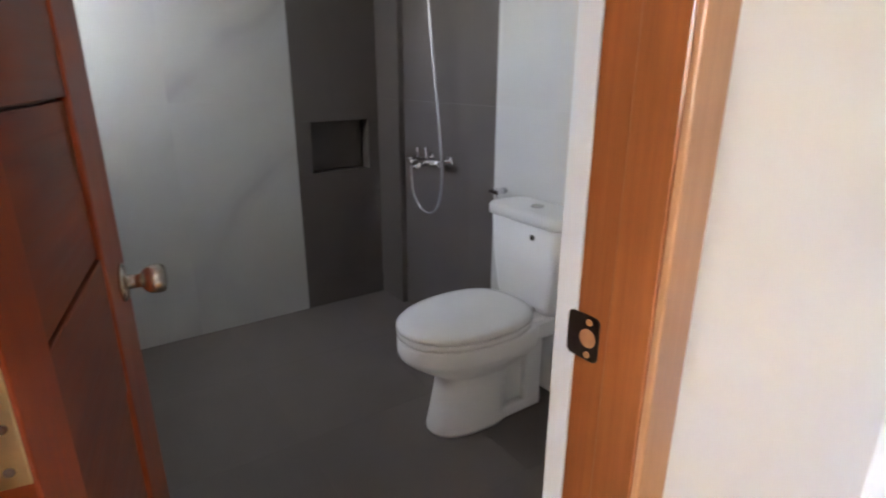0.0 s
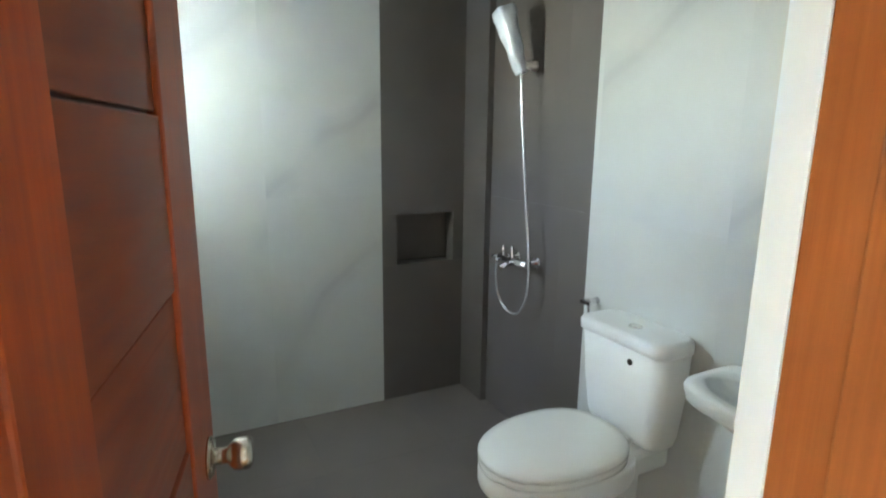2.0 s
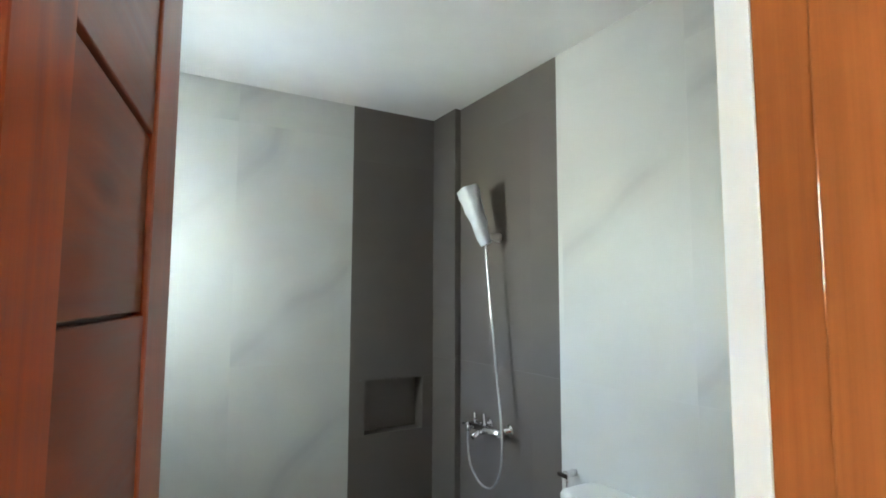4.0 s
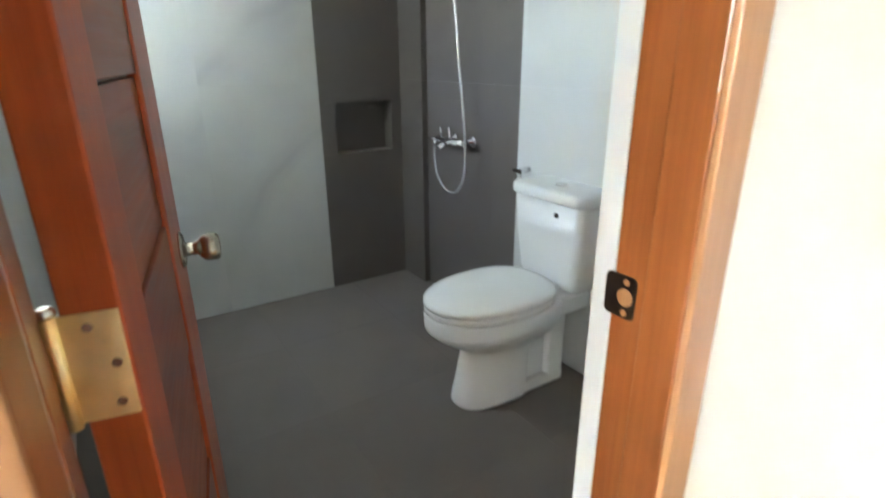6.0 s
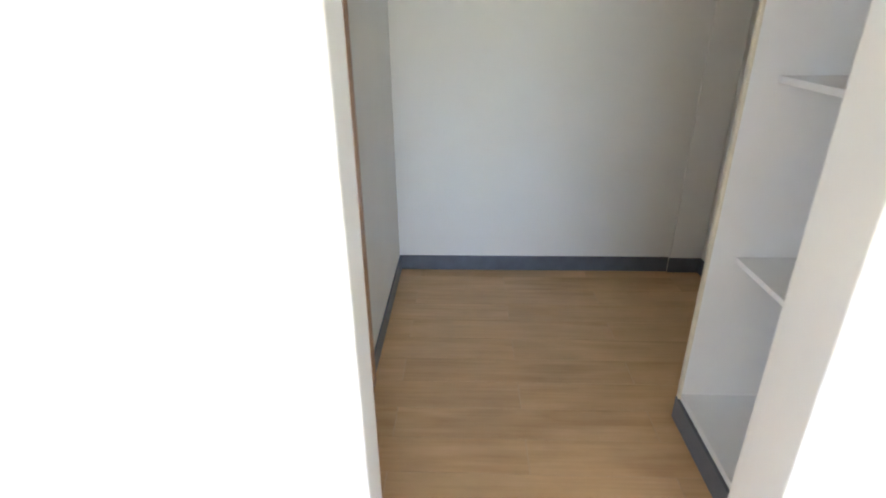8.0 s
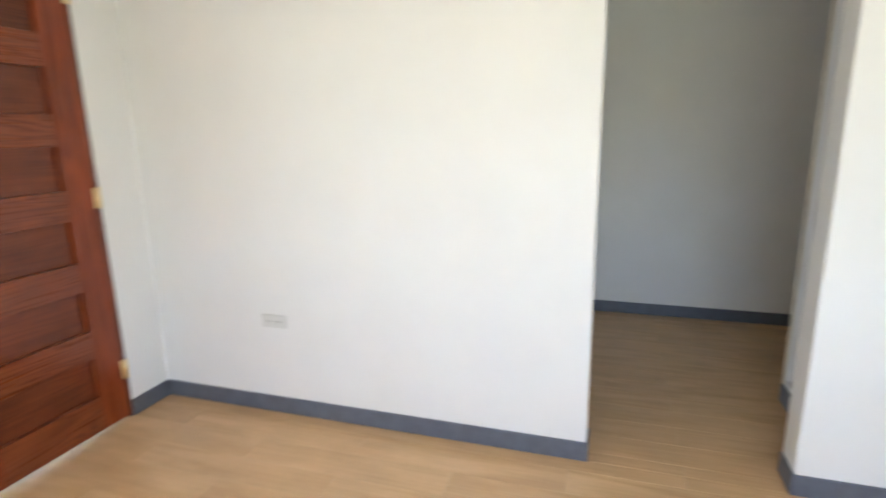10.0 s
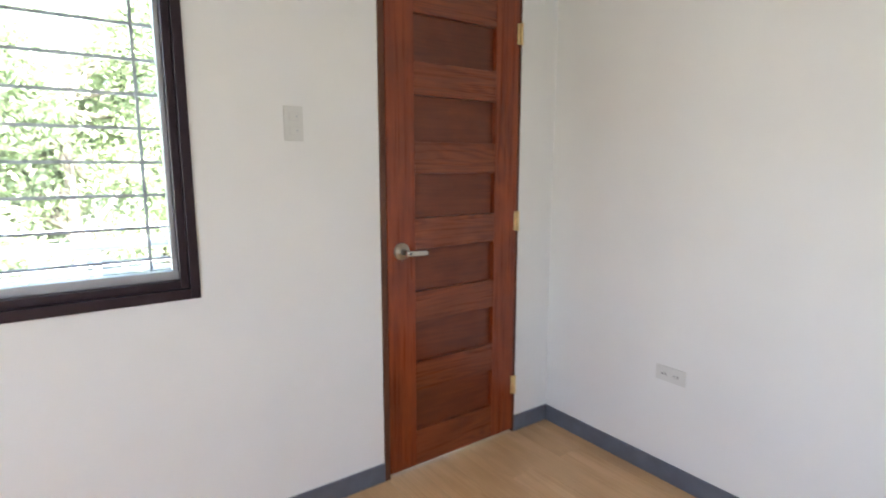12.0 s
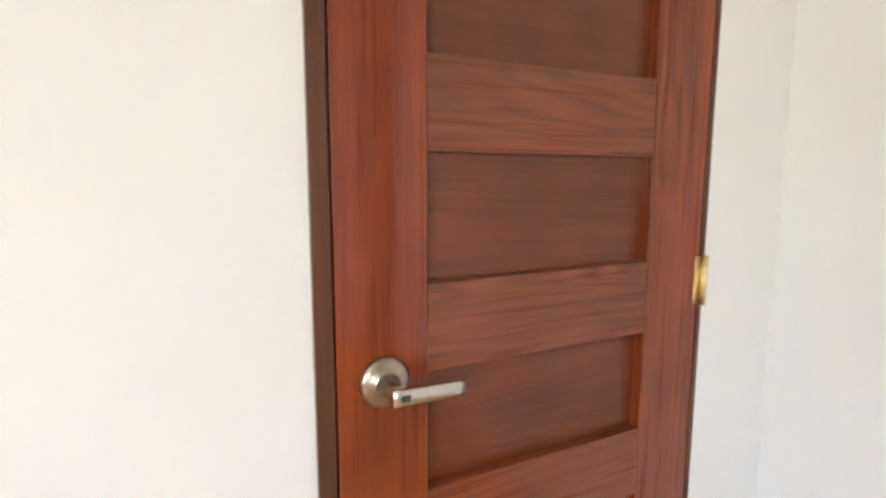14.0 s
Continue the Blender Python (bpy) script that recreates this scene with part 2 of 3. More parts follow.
CONCRETE = plain("pale_concrete", (0.42, 0.41, 0.38), 0.85, 0.0, 0.18, 3.0, 0.3, 60)
# balcony floor whitened so the gap under the door shows daylight's glow
GLOW_SCREED = plain("daylight_paled_screed", (0.66, 0.65, 0.62), 0.8, 0.0, 0.12, 5.0, 0.2, 60)
THRESHOLD = plain("grey_stone_threshold", (0.30, 0.27, 0.24), 0.5, 0.0, 0.15, 12, 0.1, 80)
GRASS = plain("outdoor_grass", (0.10, 0.11, 0.06), 0.9, 0.0, 0.35, 0.6, 0.4, 8)
# bark and leaves lighter than their own colour, bright haze mixed in
BARK = plain("haze_paled_grey_brown_bark", (0.19, 0.165, 0.135), 0.9, 0.0, 0.3, 8, 0.5, 20)
LEAF = leafy("haze_paled_green_leaves", (0.15, 0.185, 0.115), (0.235, 0.28, 0.175))
ROAD = plain("worn_asphalt", (0.10, 0.10, 0.098), 0.9, 0.0, 0.2, 2.0)


# ---- building helpers ----
def box(bm, x0, y0, z0, x1, y1, z1, bevel=0.0, segments=2):
    vs = [bm.verts.new((x, y, z)) for x in (x0, x1) for y in (y0, y1) for z in (z0, z1)]
    fs = [bm.faces.new([vs[i] for i in f]) for f in ((0, 1, 3, 2), (4, 6, 7, 5), (0, 4, 5, 1), (2, 3, 7, 6), (0, 2, 6, 4), (1, 5, 7, 3))]
    if bevel:
        edges = list({e for f in fs for e in f.edges})
        bmesh.ops.bevel(bm, geom=edges, offset=bevel, segments=segments, affect="EDGES", profile=0.5)
    return bm


def boxes(*rows, bevel=0.0):
    bm = bmesh.new()
    for r in rows:
        box(bm, *r, bevel=bevel)
    return bm


def tube(bm, points, radius, sides=12, caps=True):
    """A round tube along points; radius is one number or one for each point."""
    pts = [Vector(p) for p in points]
    radii = radius if isinstance(radius, (list, tuple)) else [radius] * len(pts)
    rings, side = [], None
    for i, p in enumerate(pts):
        d = (pts[min(i + 1, len(pts) - 1)] - pts[max(i - 1, 0)]).normalized()
        if side is None:
            side = d.orthogonal().normalized()
        side = (side - d * side.dot(d)).normalized()
        up = d.cross(side)
        rings.append([bm.verts.new(p + radii[i] * (math.cos(a) * side + math.sin(a) * up)) for a in (2 * math.pi * k / sides for k in range(sides))])
    for a, b in zip(rings, rings[1:]):
        for k in range(sides):
            f = bm.faces.new((a[k], a[(k + 1) % sides], b[(k + 1) % sides], b[k]))
            f.smooth = True
    if caps:
        bm.faces.new(rings[0][::-1])
        bm.faces.new(rings[-1])
    return bm


def loft(bm, rings, caps=(True, True)):
    """Skin closed rings of equally many points."""
    made = [[bm.verts.new(p) for p in ring] for ring in rings]
    n = len(made[0])
    for a, b in zip(made, made[1:]):
        for k in range(n):
            f = bm.faces.new((a[k], a[(k + 1) % n], b[(k + 1) % n], b[k]))
            f.smooth = True
    if caps[0]:
        bm.faces.new(made[0][::-1])
    if caps[1]:
        bm.faces.new(made[-1])
    return bm


def egg(cx, cy, z, half, front, back, n=40, power=2.0, squareback=2.0):
    """A level ring: an oval that reaches front towards -y and back towards +y."""
    out = []
    for k in range(n):
        a = 2 * math.pi * k / n
        c, s = math.cos(a), math.sin(a)
        p = power if s < 0 else squareback
        x = math.copysign(abs(c) ** (2 / p), c) * half
        y = math.copysign(abs(s) ** (2 / p), s) * (front if s < 0 else back)
        out.append((cx + x, cy + y, z))
    return out


def smooth_path(points, steps=8):
    """A Catmull-Rom curve through points."""
    p = [Vector(v) for v in points]
    p = [2 * p[0] - p[1], *p, 2 * p[-1] - p[-2]]
    out = []
    for i in range(1, len(p) - 2):
        for k in range(steps):
            u = k / steps
            out.append(0.5 * (2 * p[i] + (p[i + 1] - p[i - 1]) * u + (2 * p[i - 1] - 5 * p[i] + 4 * p[i + 1] - p[i + 2]) * u * u
                              + (3 * p[i] - p[i - 1] - 3 * p[i + 1] + p[i + 2]) * u ** 3))
    return [*out, p[-2]]


def mesh_of(name, bm, material):
    bmesh.ops.recalc_face_normals(bm, faces=bm.faces[:])
    me = bpy.data.meshes.new(name)
    bm.to_mesh(me)
    bm.free()
    me.materials.append(material)
    return me


def part(name, bm, material, parent=None, label=""):
    ob = new(name, mesh_of(name, bm, material))
    if parent:
        ob.parent = parent
    return tagged(ob, label)


def thing(name, label, category, m=None, group="", kind=""):
    ob = new(name)
    ob.empty_display_size = 0.05
    if m is not None:
        ob.matrix_basis = m
    return tagged(ob, label, category, group, kind)


def structure(name, bm, material, label, category):
    return tagged(part(name, bm, material), label, category, "", "structure")


def pieces(name, parent, material, cells, gap, bevel=0.0012):
    """Cells (x0, y0, z0, x1, y1, z1) become pieces of their own that share meshes by size, each set in by half the gap."""
    kept = {}
    for x0, y0, z0, x1, y1, z1 in cells:
        size = tuple(round(v, 4) for v in (x1 - x0, y1 - y0, z1 - z0))
        if size not in kept:
            thin = size.index(min(size))
            h = [v / 2 - (0 if i == thin else gap / 2) for i, v in enumerate(size)]
            kept[size] = mesh_of(name, box(bmesh.new(), -h[0], -h[1], -h[2], *h, bevel, 1), material)
        ob = new(name, kept[size])
        ob.location = ((x0 + x1) / 2, (y0 + y1) / 2, (z0 + z1) / 2)
        ob.parent = parent


def spans(a, b, step, start):
    """Cut a..b at start + k * step."""
    cuts = [a] + [c for c in (start + k * step for k in range(-60, 61)) if a + 0.004 < c < b - 0.004] + [b]
    return list(zip(cuts, cuts[1:]))


# ---- large structure ----
CH, BH = 2.60, 2.562
floor = structure("floor", boxes((-0.12, -3.82, -0.2, 3.75, 0.0, -0.0012), (1.99, 0.0, -0.2, 3.75, 2.07, -0.0012), (1.99, -0.001, -0.2, 2.175, 0.05, -0.0016)),
                  GROUT_WOOD, "beige oak-look plank tile floor with pale joints", "floor")
bath_floor = structure("floor_bathroom", boxes((-0.7, 0.116, -0.2, 1.865, 2.12, -0.0308)), GROUT_DARK, "dark taupe tiled bathroom floor", "floor")
ceiling = structure("ceiling", boxes((-0.12, -3.82, CH, 3.75, 2.07, CH + 0.12)), CEILING, "plain white painted ceiling", "ceiling")
structure("ceiling_bathroom", boxes((-0.7, 0.05, BH, 1.93, 2.12, BH + 0.036)), CEILING, "white painted bathroom ceiling", "ceiling")

# wall with the bedroom door and the window
D0, D1, DT = -0.996, -0.235, 2.14
W0, W1, WB, WT = -2.90, -1.684, 0.925, 2.10
wall_west = structure("wall_west", boxes((-0.12, D1, 0, 0, 0.0, CH), (-0.12, D0, DT, 0, D1, CH), (-0.12, W1, 0, 0, D0, CH),
                      (-0.12, W0, 0, 0, W1, WB), (-0.12, W0, WT, 0, W1, CH), (-0.12, -3.82, 0, 0, W0, CH)),
                      PAINT, "smooth white painted wall with a door and a window", "wall")
wall_north = structure("wall_north", boxes((-0.12, 0, 0, 2.175, 0.116, CH), bevel=0.006), PAINT, "white painted partition wall with an open end", "wall")
# the opening is invented so that fill light can enter from behind
wall_south = structure("wall_south", boxes((0, -3.82, 0, 1.95, -3.70, CH), (3.53, -3.82, 0, 3.63, -3.70, CH), (1.95, -3.82, 0, 3.53, -3.70, 0.925), (1.95, -3.82, 2.1, 3.53, -3.70, CH)),
                       PAINT, "plain white painted wall with an added opening for the fill light", "wall")
wall_east = structure("wall_east", boxes((3.63, -3.82, 0, 3.75, 2.07, CH)), PAINT, "plain white painted wall", "wall")
wall_closet = structure("wall_closet", boxes((2.93, 0, 0, 3.63, 0.15, CH), bevel=0.004), PAINT, "short white painted wall beside the closet", "wall")
wall_alcove = structure("wall_alcove", boxes((1.93, 1.957, 0, 3.63, 2.07, CH), (3.467, 1.945, 0, 3.63, 1.957, CH)), PAINT, "white painted back wall of the dressing alcove", "wall")
B0, B1, BT = 0.303, 0.965, 2.12
wall_bath = structure("wall_bathroom_door", boxes((1.874, 0.116, -0.2, 1.99, B0, CH), (1.874, B1, -0.2, 1.99, 1.957, CH), (1.874, B0, BT, 1.99, B1, CH)),
                      PAINT, "white painted wall around the bathroom door", "wall")
# bathroom shell
NY0, NY1, NZ0, NZ1 = 1.543, 1.902, 0.768, 1.060
bath_far = structure("wall_bathroom_far", boxes((-0.82, 0.0, -0.2, -0.584, NY0, BH), (-0.82, NY1, -0.2, -0.584, 2.12, BH), (-0.82, NY0, -0.2, -0.584, NY1, NZ0),
                     (-0.82, NY0, NZ1, -0.584, NY1, BH), (-0.82, NY0, NZ0, -0.675, NY1, NZ1)), GROUT_DARK, "tiled shower wall with a recessed niche", "wall")
bath_right = structure("wall_bathroom_shower", boxes((-0.584, 2.009, -0.2, 1.93, 2.12, BH), (-0.584, 1.973, -0.2, -0.339, 2.009, BH)), GROUT_DARK, "tiled wall behind the shower and the toilet", "wall")
bath_left = structure("wall_bathroom_window", boxes((-0.584, 0.0, -0.2, -0.31, 0.116, BH), (-0.31, 0.0, -0.2, -0.12, 0.116, 1.46), (-0.31, 0.0, 2.04, -0.12, 0.116, BH),
                      (-0.12, 0.117, -0.2, 1.865, 0.121, BH)), GROUT_LIGHT, "pale tiled bathroom wall with a small window", "wall")

# skirting painted blue-grey
SK = 0.086
rows = ((0.0, D1 + 0.001, 0.009, 0.0), (0.0, -3.70, 0.009, D0 - 0.001))
skirting = tagged(new("baseboard"), "blue-grey painted skirting along the walls", "skirting", "", "structure")
for x0, y0, x1, y1 in (*rows, (0.009, -0.009, 2.175, 0.0), (2.175, -0.009, 2.184, 0.116), (1.99, 0.116, 1.999, B0 - 0.002), (1.99, B1 + 0.002, 1.999, 1.957),
                       (1.999, 1.948, 3.458, 1.957), (3.458, 1.936, 3.621, 1.945), (3.621, 0.80, 3.630, 1.945), (2.93, -0.009, 3.621, 0.0), (2.921, -0.009, 2.93, 0.15),
                       (3.621, -3.70, 3.63, 0.0), (0.009, -3.70, 3.621, -3.691)):
    part("skirting_board", boxes((x0, y0, 0.0, x1, y1, SK), bevel=0.0025), SKIRTING, skirting)

# ---- bedroom door ----
door = tagged(new("door_1"), "closed red-brown stained six-panel wooden door", "door", "", "structure")
LY0, LY1, LZ0, LZ1 = -0.967, -0.252, 0.018, 2.105
XF, XB = 0.004, -0.0445
S0, S1 = -0.831, -0.392
part("stile", boxes((XB, LY0, LZ0, XF, S0, LZ1), bevel=0.002), DOOR_V, door)
part("stile", boxes((XB, S1, LZ0, XF, LY1, LZ1), bevel=0.002), DOOR_V, door)
bottoms = [0.184 + 0.3185 * k for k in range(6)]
PH = 0.186
edges = [LZ0] + [v for b in bottoms for v in (b, b + PH)] + [LZ1]
for lo, hi in zip(edges[::2], edges[1::2]):
    part("rail", boxes((XB, S0, lo, XF, S1, hi), bevel=0.0015), DOOR_H, door)
for b in bottoms:
    part("door_panel", boxes((XB + 0.010, S0 - 0.004, b - 0.004, XF - 0.022, S1 + 0.004, b + PH + 0.004)), DOOR_PANEL, door)
part("door_frame", boxes((-0.115, D0, 0, 0.008, LY0 - 0.004, DT), (-0.115, LY1 + 0.004, 0, 0.003, D1, DT), (-0.115, LY0 - 0.004, LZ1 + 0.004, 0.008, LY1 + 0.004, DT),
                                   (-0.115, LY0 - 0.004, 0, -0.045, LY0 + 0.010, DT), (-0.115, LY1 - 0.010, 0, -0.045, LY1 + 0.004, DT), bevel=0.0015), DARK_JAMB, door, "dark-stained wooden door frame")


def butt_hinge(parent, z):
    hinge = part("hinge", tube(bmesh.new(), [(0.013, -0.247, z - 0.048), (0.013, -0.247, z + 0.048)], 0.0065, 14), BRASS, parent, "brass butt hinge")
    part("hinge_leaf", boxes((0.0045, -0.266, z - 0.046, 0.007, -0.249, z + 0.046), bevel=0.0008), BRASS, hinge)
    bm = bmesh.new()
    for k in range(4):
        zz = z - 0.048 + 0.0192 * (k + 1)
        tube(bm, [(0.013, -0.247, zz - 0.0012), (0.013, -0.247, zz + 0.0012)], 0.0072, 14)
    part("knuckle_ring", bm, BRASS, hinge)


for z in (0.26, 1.094, 1.955):
    butt_hinge(door, z)
# lever handle
HY, HZ = -0.900, 1.005
rose = part("lever_rose", loft(bmesh.new(), [[(x, HY + r * math.cos(a), HZ + r * math.sin(a)) for a in (2 * math.pi * k / 32 for k in range(32))]
                                          for x, r in ((0.004, 0.0365), (0.008, 0.0365), (0.012, 0.033), (0.014, 0.026), (0.018, 0.020), (0.022, 0.018))]), ANTIQUE, door, "round antique nickel rose")
part("lever_neck", tube(bmesh.new(), [(0.018, HY, HZ), (0.045, HY, HZ), (0.058, HY + 0.004, HZ)], [0.014, 0.012, 0.012], 20), ANTIQUE, rose)
bm = bmesh.new()
rings = []
for u in range(9):
    f = u / 8
    y = HY - 0.010 + 0.112 * f
    h = 0.0125 - 0.002 * f
    w = 0.0075 - 0.003 * f
    zc = HZ - 0.003 - 0.006 * f
    xc = 0.058 - 0.006 * f * f
    rings.append([(xc + w * cx, y, zc + h * cz) for cx, cz in ((-1, -0.7), (-0.6, -1), (0.6, -1), (1, -0.7), (1, 0.7), (0.6, 1), (-0.6, 1), (-1, 0.7))])
loft(bm, rings)
part("lever", bm, SATIN, door, "antique nickel lever handle")
part("key_slot", boxes((0.0655, HY + 0.002, HZ - 0.007, 0.0675, HY + 0.014, HZ + 0.001), bevel=0.0005), SLOT, rose)
part("strike_plate", boxes((-0.03, LY0 - 0.0055, HZ - 0.03, 0.0055, LY0 - 0.0035, HZ + 0.03)), ANTIQUE, door)

# ---- window with frame, glass and grille ----
window = tagged(new("window_1"), "sliding window with dark brown aluminium frame", "window", "", "structure")
FO = 0.012
part("window_frame", boxes((-0.09, W0, WB, FO, W0 + 0.03, WT), (-0.09, W1 - 0.03, WB, FO, W1, WT), (-0.09, W0 + 0.03, WB, FO, W1 - 0.03, WB + 0.034), (-0.09, W0 + 0.03, WT - 0.034, FO, W1 - 0.03, WT), bevel=0.002), FRAME, window)
part("window_rebate", boxes((-0.085, W1 - 0.056, WB + 0.034, -0.004, W1 - 0.03, WT - 0.034), (-0.085, W0 + 0.03, WB + 0.034, -0.004, W0 + 0.056, WT - 0.034), (-0.085, W0 + 0.056, WB + 0.034, -0.004, W1 - 0.056, WB + 0.062), (-0.085, W0 + 0.056, WT - 0.062, -0.004, W1 - 0.056, WT - 0.034), bevel=0.002), FRAME, window)
part("window_track", boxes((-0.07, W0 + 0.056, WB + 0.062, -0.03, W1 - 0.056, WB + 0.092), (-0.07, W1 - 0.072, WB + 0.092, -0.04, W1 - 0.056, WT - 0.062), bevel=0.002), TRACK, window, "grey aluminium sliding track")
part("meeting_stile", boxes((-0.075, -2.31, WB + 0.092, -0.02, -2.26, WT - 0.062), bevel=0.002), FRAME, window)
for y0, y1, x in ((-2.84, -2.285, -0.042), (-2.285, W1 - 0.072, -0.056)):
    pane = part("pane", boxes((x - 0.002, y0, WB + 0.092, x + 0.002, y1, WT - 0.062)), GLASS, window)
    pane.visible_shadow = False
grille = thing("window_grille", "grey painted iron grille outside the window", "grille")
for k in range(11):
    z = 1.047 + 0.1078 * k
    if z < WT + 0.02:
        part("grille_bar", boxes((-0.138, W0 - 0.06, z - 0.005, -0.128, W1 + 0.06, z + 0.005)), IRON, grille)
for y in (W0 + 0.05, -2.29, -1.808):
    part("grille_post", boxes((-0.128, y - 0.005, WB + 0.02, -0.1205, y + 0.005, WT + 0.06)), IRON, grille)

# unseen, invented frame around the fill lamp's opening
added_window = tagged(new("added_window"), "unseen window added behind to carry the fill light", "window", "", "structure")
part("window_frame", boxes((1.95, -3.74, 0.925, 1.99, -3.70, 2.1), (3.49, -3.74, 0.925, 3.53, -3.70, 2.1), (1.99, -3.74, 0.925, 3.49, -3.70, 0.965), (1.99, -3.74, 2.06, 3.49, -3.70, 2.1), bevel=0.002), FRAME, added_window)

# ---- switch and outlet ----
switch = thing("light_switch", "white plastic wall switch with two rockers", "switch")
part("cover_plate", boxes((0.0, -1.376, 1.446, 0.008, -1.305, 1.568), bevel=0.003), PLASTIC, switch)
for z in (1.482, 1.532):
    rocker = part("rocker", boxes((0.008, -1.356, z - 0.013, 0.0115, -1.325, z + 0.013), bevel=0.002), PLASTIC, switch)
    part("rocker_mark", boxes((0.0115, -1.332, z - 0.003, 0.012, -1.328, z + 0.003)), TRACK, rocker)
    part("rocker_gap", boxes((0.0078, -1.358, z - 0.015, 0.0084, -1.323, z + 0.015)), GROUT_LIGHT, switch)
alcove_switch = thing("light_switch", "white plastic wall switch beside the bathroom door", "switch")
part("cover_plate", boxes((1.99, 1.094, 1.430, 1.998, 1.166, 1.552), bevel=0.003), PLASTIC, alcove_switch)
part("rocker", boxes((1.998, 1.114, 1.458, 2.0015, 1.146, 1.524), bevel=0.002), PLASTIC, alcove_switch)
outlet = thing("wall_outlet", "white plastic double power outlet on the wall", "outlet")
part("cover_plate", boxes((0.639, -0.008, 0.449, 0.774, 0.0, 0.515), bevel=0.003), PLASTIC, outlet)
for x in (0.680, 0.733):
    face = part("socket", boxes((x - 0.019, -0.0105, 0.465, x + 0.019, -0.008, 0.499), bevel=0.0015), PLASTIC, outlet)
    part("socket_slots", boxes((x - 0.009, -0.0112, 0.476, x - 0.006, -0.0104, 0.489), (x + 0.006, -0.0112, 0.476, x + 0.009, -0.0104, 0.489)), SLOT, face)

# ---- built-in closet ----
closet = thing("built_in_closet", "white open-fronted built-in closet with empty shelves", "closet")
part("side_panel", boxes((3.10, 0.780, 0.0, 3.63, 0.798, 2.35)), LAMINATE, closet)
part("side_panel", boxes((3.10, 0.151, 0.0, 3.63, 0.168, 2.35)), LAMINATE, closet)
part("edge_band", boxes((3.092, 0.7795, 0.0, 3.10, 0.7985, 2.35), bevel=0.001), RAW_EDGE, closet, "cream edge banding")
part("back_panel", boxes((3.615, 0.168, 0.1, 3.629, 0.780, 2.35)), LAMINATE, closet)
for z in (0.633, 1.160, 1.690, 2.33):
    part("shelf", boxes((3.175, 0.168, z - 0.018, 3.615, 0.780, z), bevel=0.001), LAMINATE, closet)
part("bottom_shelf", boxes((3.10, 0.168, 0.092, 3.615, 0.780, 0.112), bevel=0.001), LAMINATE, closet)
part("plinth", boxes((3.10, 0.168, 0.0, 3.12, 0.780, 0.092)), LAMINATE, closet)
part("skirting_board", boxes((3.088, 0.17, 0.0, 3.0995, 0.797, SK + 0.004), bevel=0.003), SKIRTING, closet, "blue-grey painted skirting")

# ---- bathroom door frame, threshold and open door ----
bath_frame = tagged(new("door_frame"), "orange-stained wooden frame of the bathroom door", "door frame", "", "structure")
JX0, JX1 = 1.894, 2.008
for y0, y1, s in ((B1 - 0.05, B1, 1), (B0, B0 + 0.022, -1)):
    jamb = part("jamb", boxes((JX0, y0, 0.002, JX1 - 0.008, y1, BT), bevel=0.002), JAMB, bath_frame, "orange-stained wooden jamb")
    stop = (1.942, y0 - 0.006, 0.002, JX1 - 0.010, y0 + 0.002, BT) if s > 0 else (1.942, y1 - 0.002, 0.002, JX1 - 0.010, y1 + 0.002, BT)
    part("door_stop", boxes(stop, bevel=0.003), JAMB, jamb)
    part("jamb_face", boxes((JX1 - 0.010, min(y0, stop[1]), 0.0, JX1, max(y1, stop[4]), BT), bevel=0.0025), JAMB_EDGE, jamb, "front edge of the jamb, highlight put into its paler colour")
part("hinge_post", boxes((1.818, B0 - 0.004, 0.002, JX0 - 0.014, B0 + 0.0215, BT), bevel=0.002), JAMB, bath_frame, "orange-stained post behind the hinges")
part("frame_head", boxes((JX0, B0 + 0.022, BT - 0.05, JX1, B1 - 0.05, BT), bevel=0.002), JAMB, bath_frame)
part("reveal_trim", boxes((1.862, B1 - 0.052, -0.03, JX0, B1 + 0.02, BT), (1.880, B0 - 0.02, -0.03, JX0, B0 + 0.02, BT)), TRIM_WHITE, bath_frame, "white painted reveal behind the jamb")
# strike plate with two screws and the latch hole
SX, SY, SZ = 1.9075, B1 - 0.0522, 1.004


def plate_ring(y, half_x, half_z, r):
    out = []
    for qx, qz, a0 in ((1, 1, 0), (-1, 1, 90), (-1, -1, 180), (1, -1, 270)):
        for k in range(5):
            a = radians(a0 + 22.5 * k)
            out.append((SX + qx * (half_x - r) + r * math.cos(a), y, SZ + qz * (half_z - r) + r * math.sin(a)))
    return out


plate = part("strike_plate", loft(bmesh.new(), [plate_ring(SY, 0.0235, 0.029, 0.008), plate_ring(SY - 0.001, 0.0235, 0.029, 0.008), plate_ring(SY - 0.0016, 0.0227, 0.0282, 0.0075)]), BRONZE, bath_frame, "dark bronze strike plate")
part("latch_hole", tube(bmesh.new(), [(SX + 0.008, SY - 0.0014, SZ), (SX + 0.008, SY - 0.0022, SZ)], 0.0118, 20), JAMB_EDGE, plate)
for z in (SZ - 0.021, SZ + 0.021):
    part("screw", tube(bmesh.new(), [(SX + 0.009, SY - 0.0012, z), (SX + 0.009, SY - 0.003, z)], 0.0042, 12), JAMB_EDGE, plate)
threshold = structure("threshold", boxes((1.866, B0, -0.2, 1.935, B1, -0.022), (1.935, B0, -0.2, 2.0, B1, -0.001), bevel=0.003), THRESHOLD, "grey stone threshold under the bathroom door", "threshold")

# leaf built along -x from the hinge axis and turned by the angle at which it stands open
leaf = thing("door_2", "open red-stained boarded bathroom door with a round knob", "door", pose(1.811, 0.337, 0, 0, 0, -11.2), "", "structure")
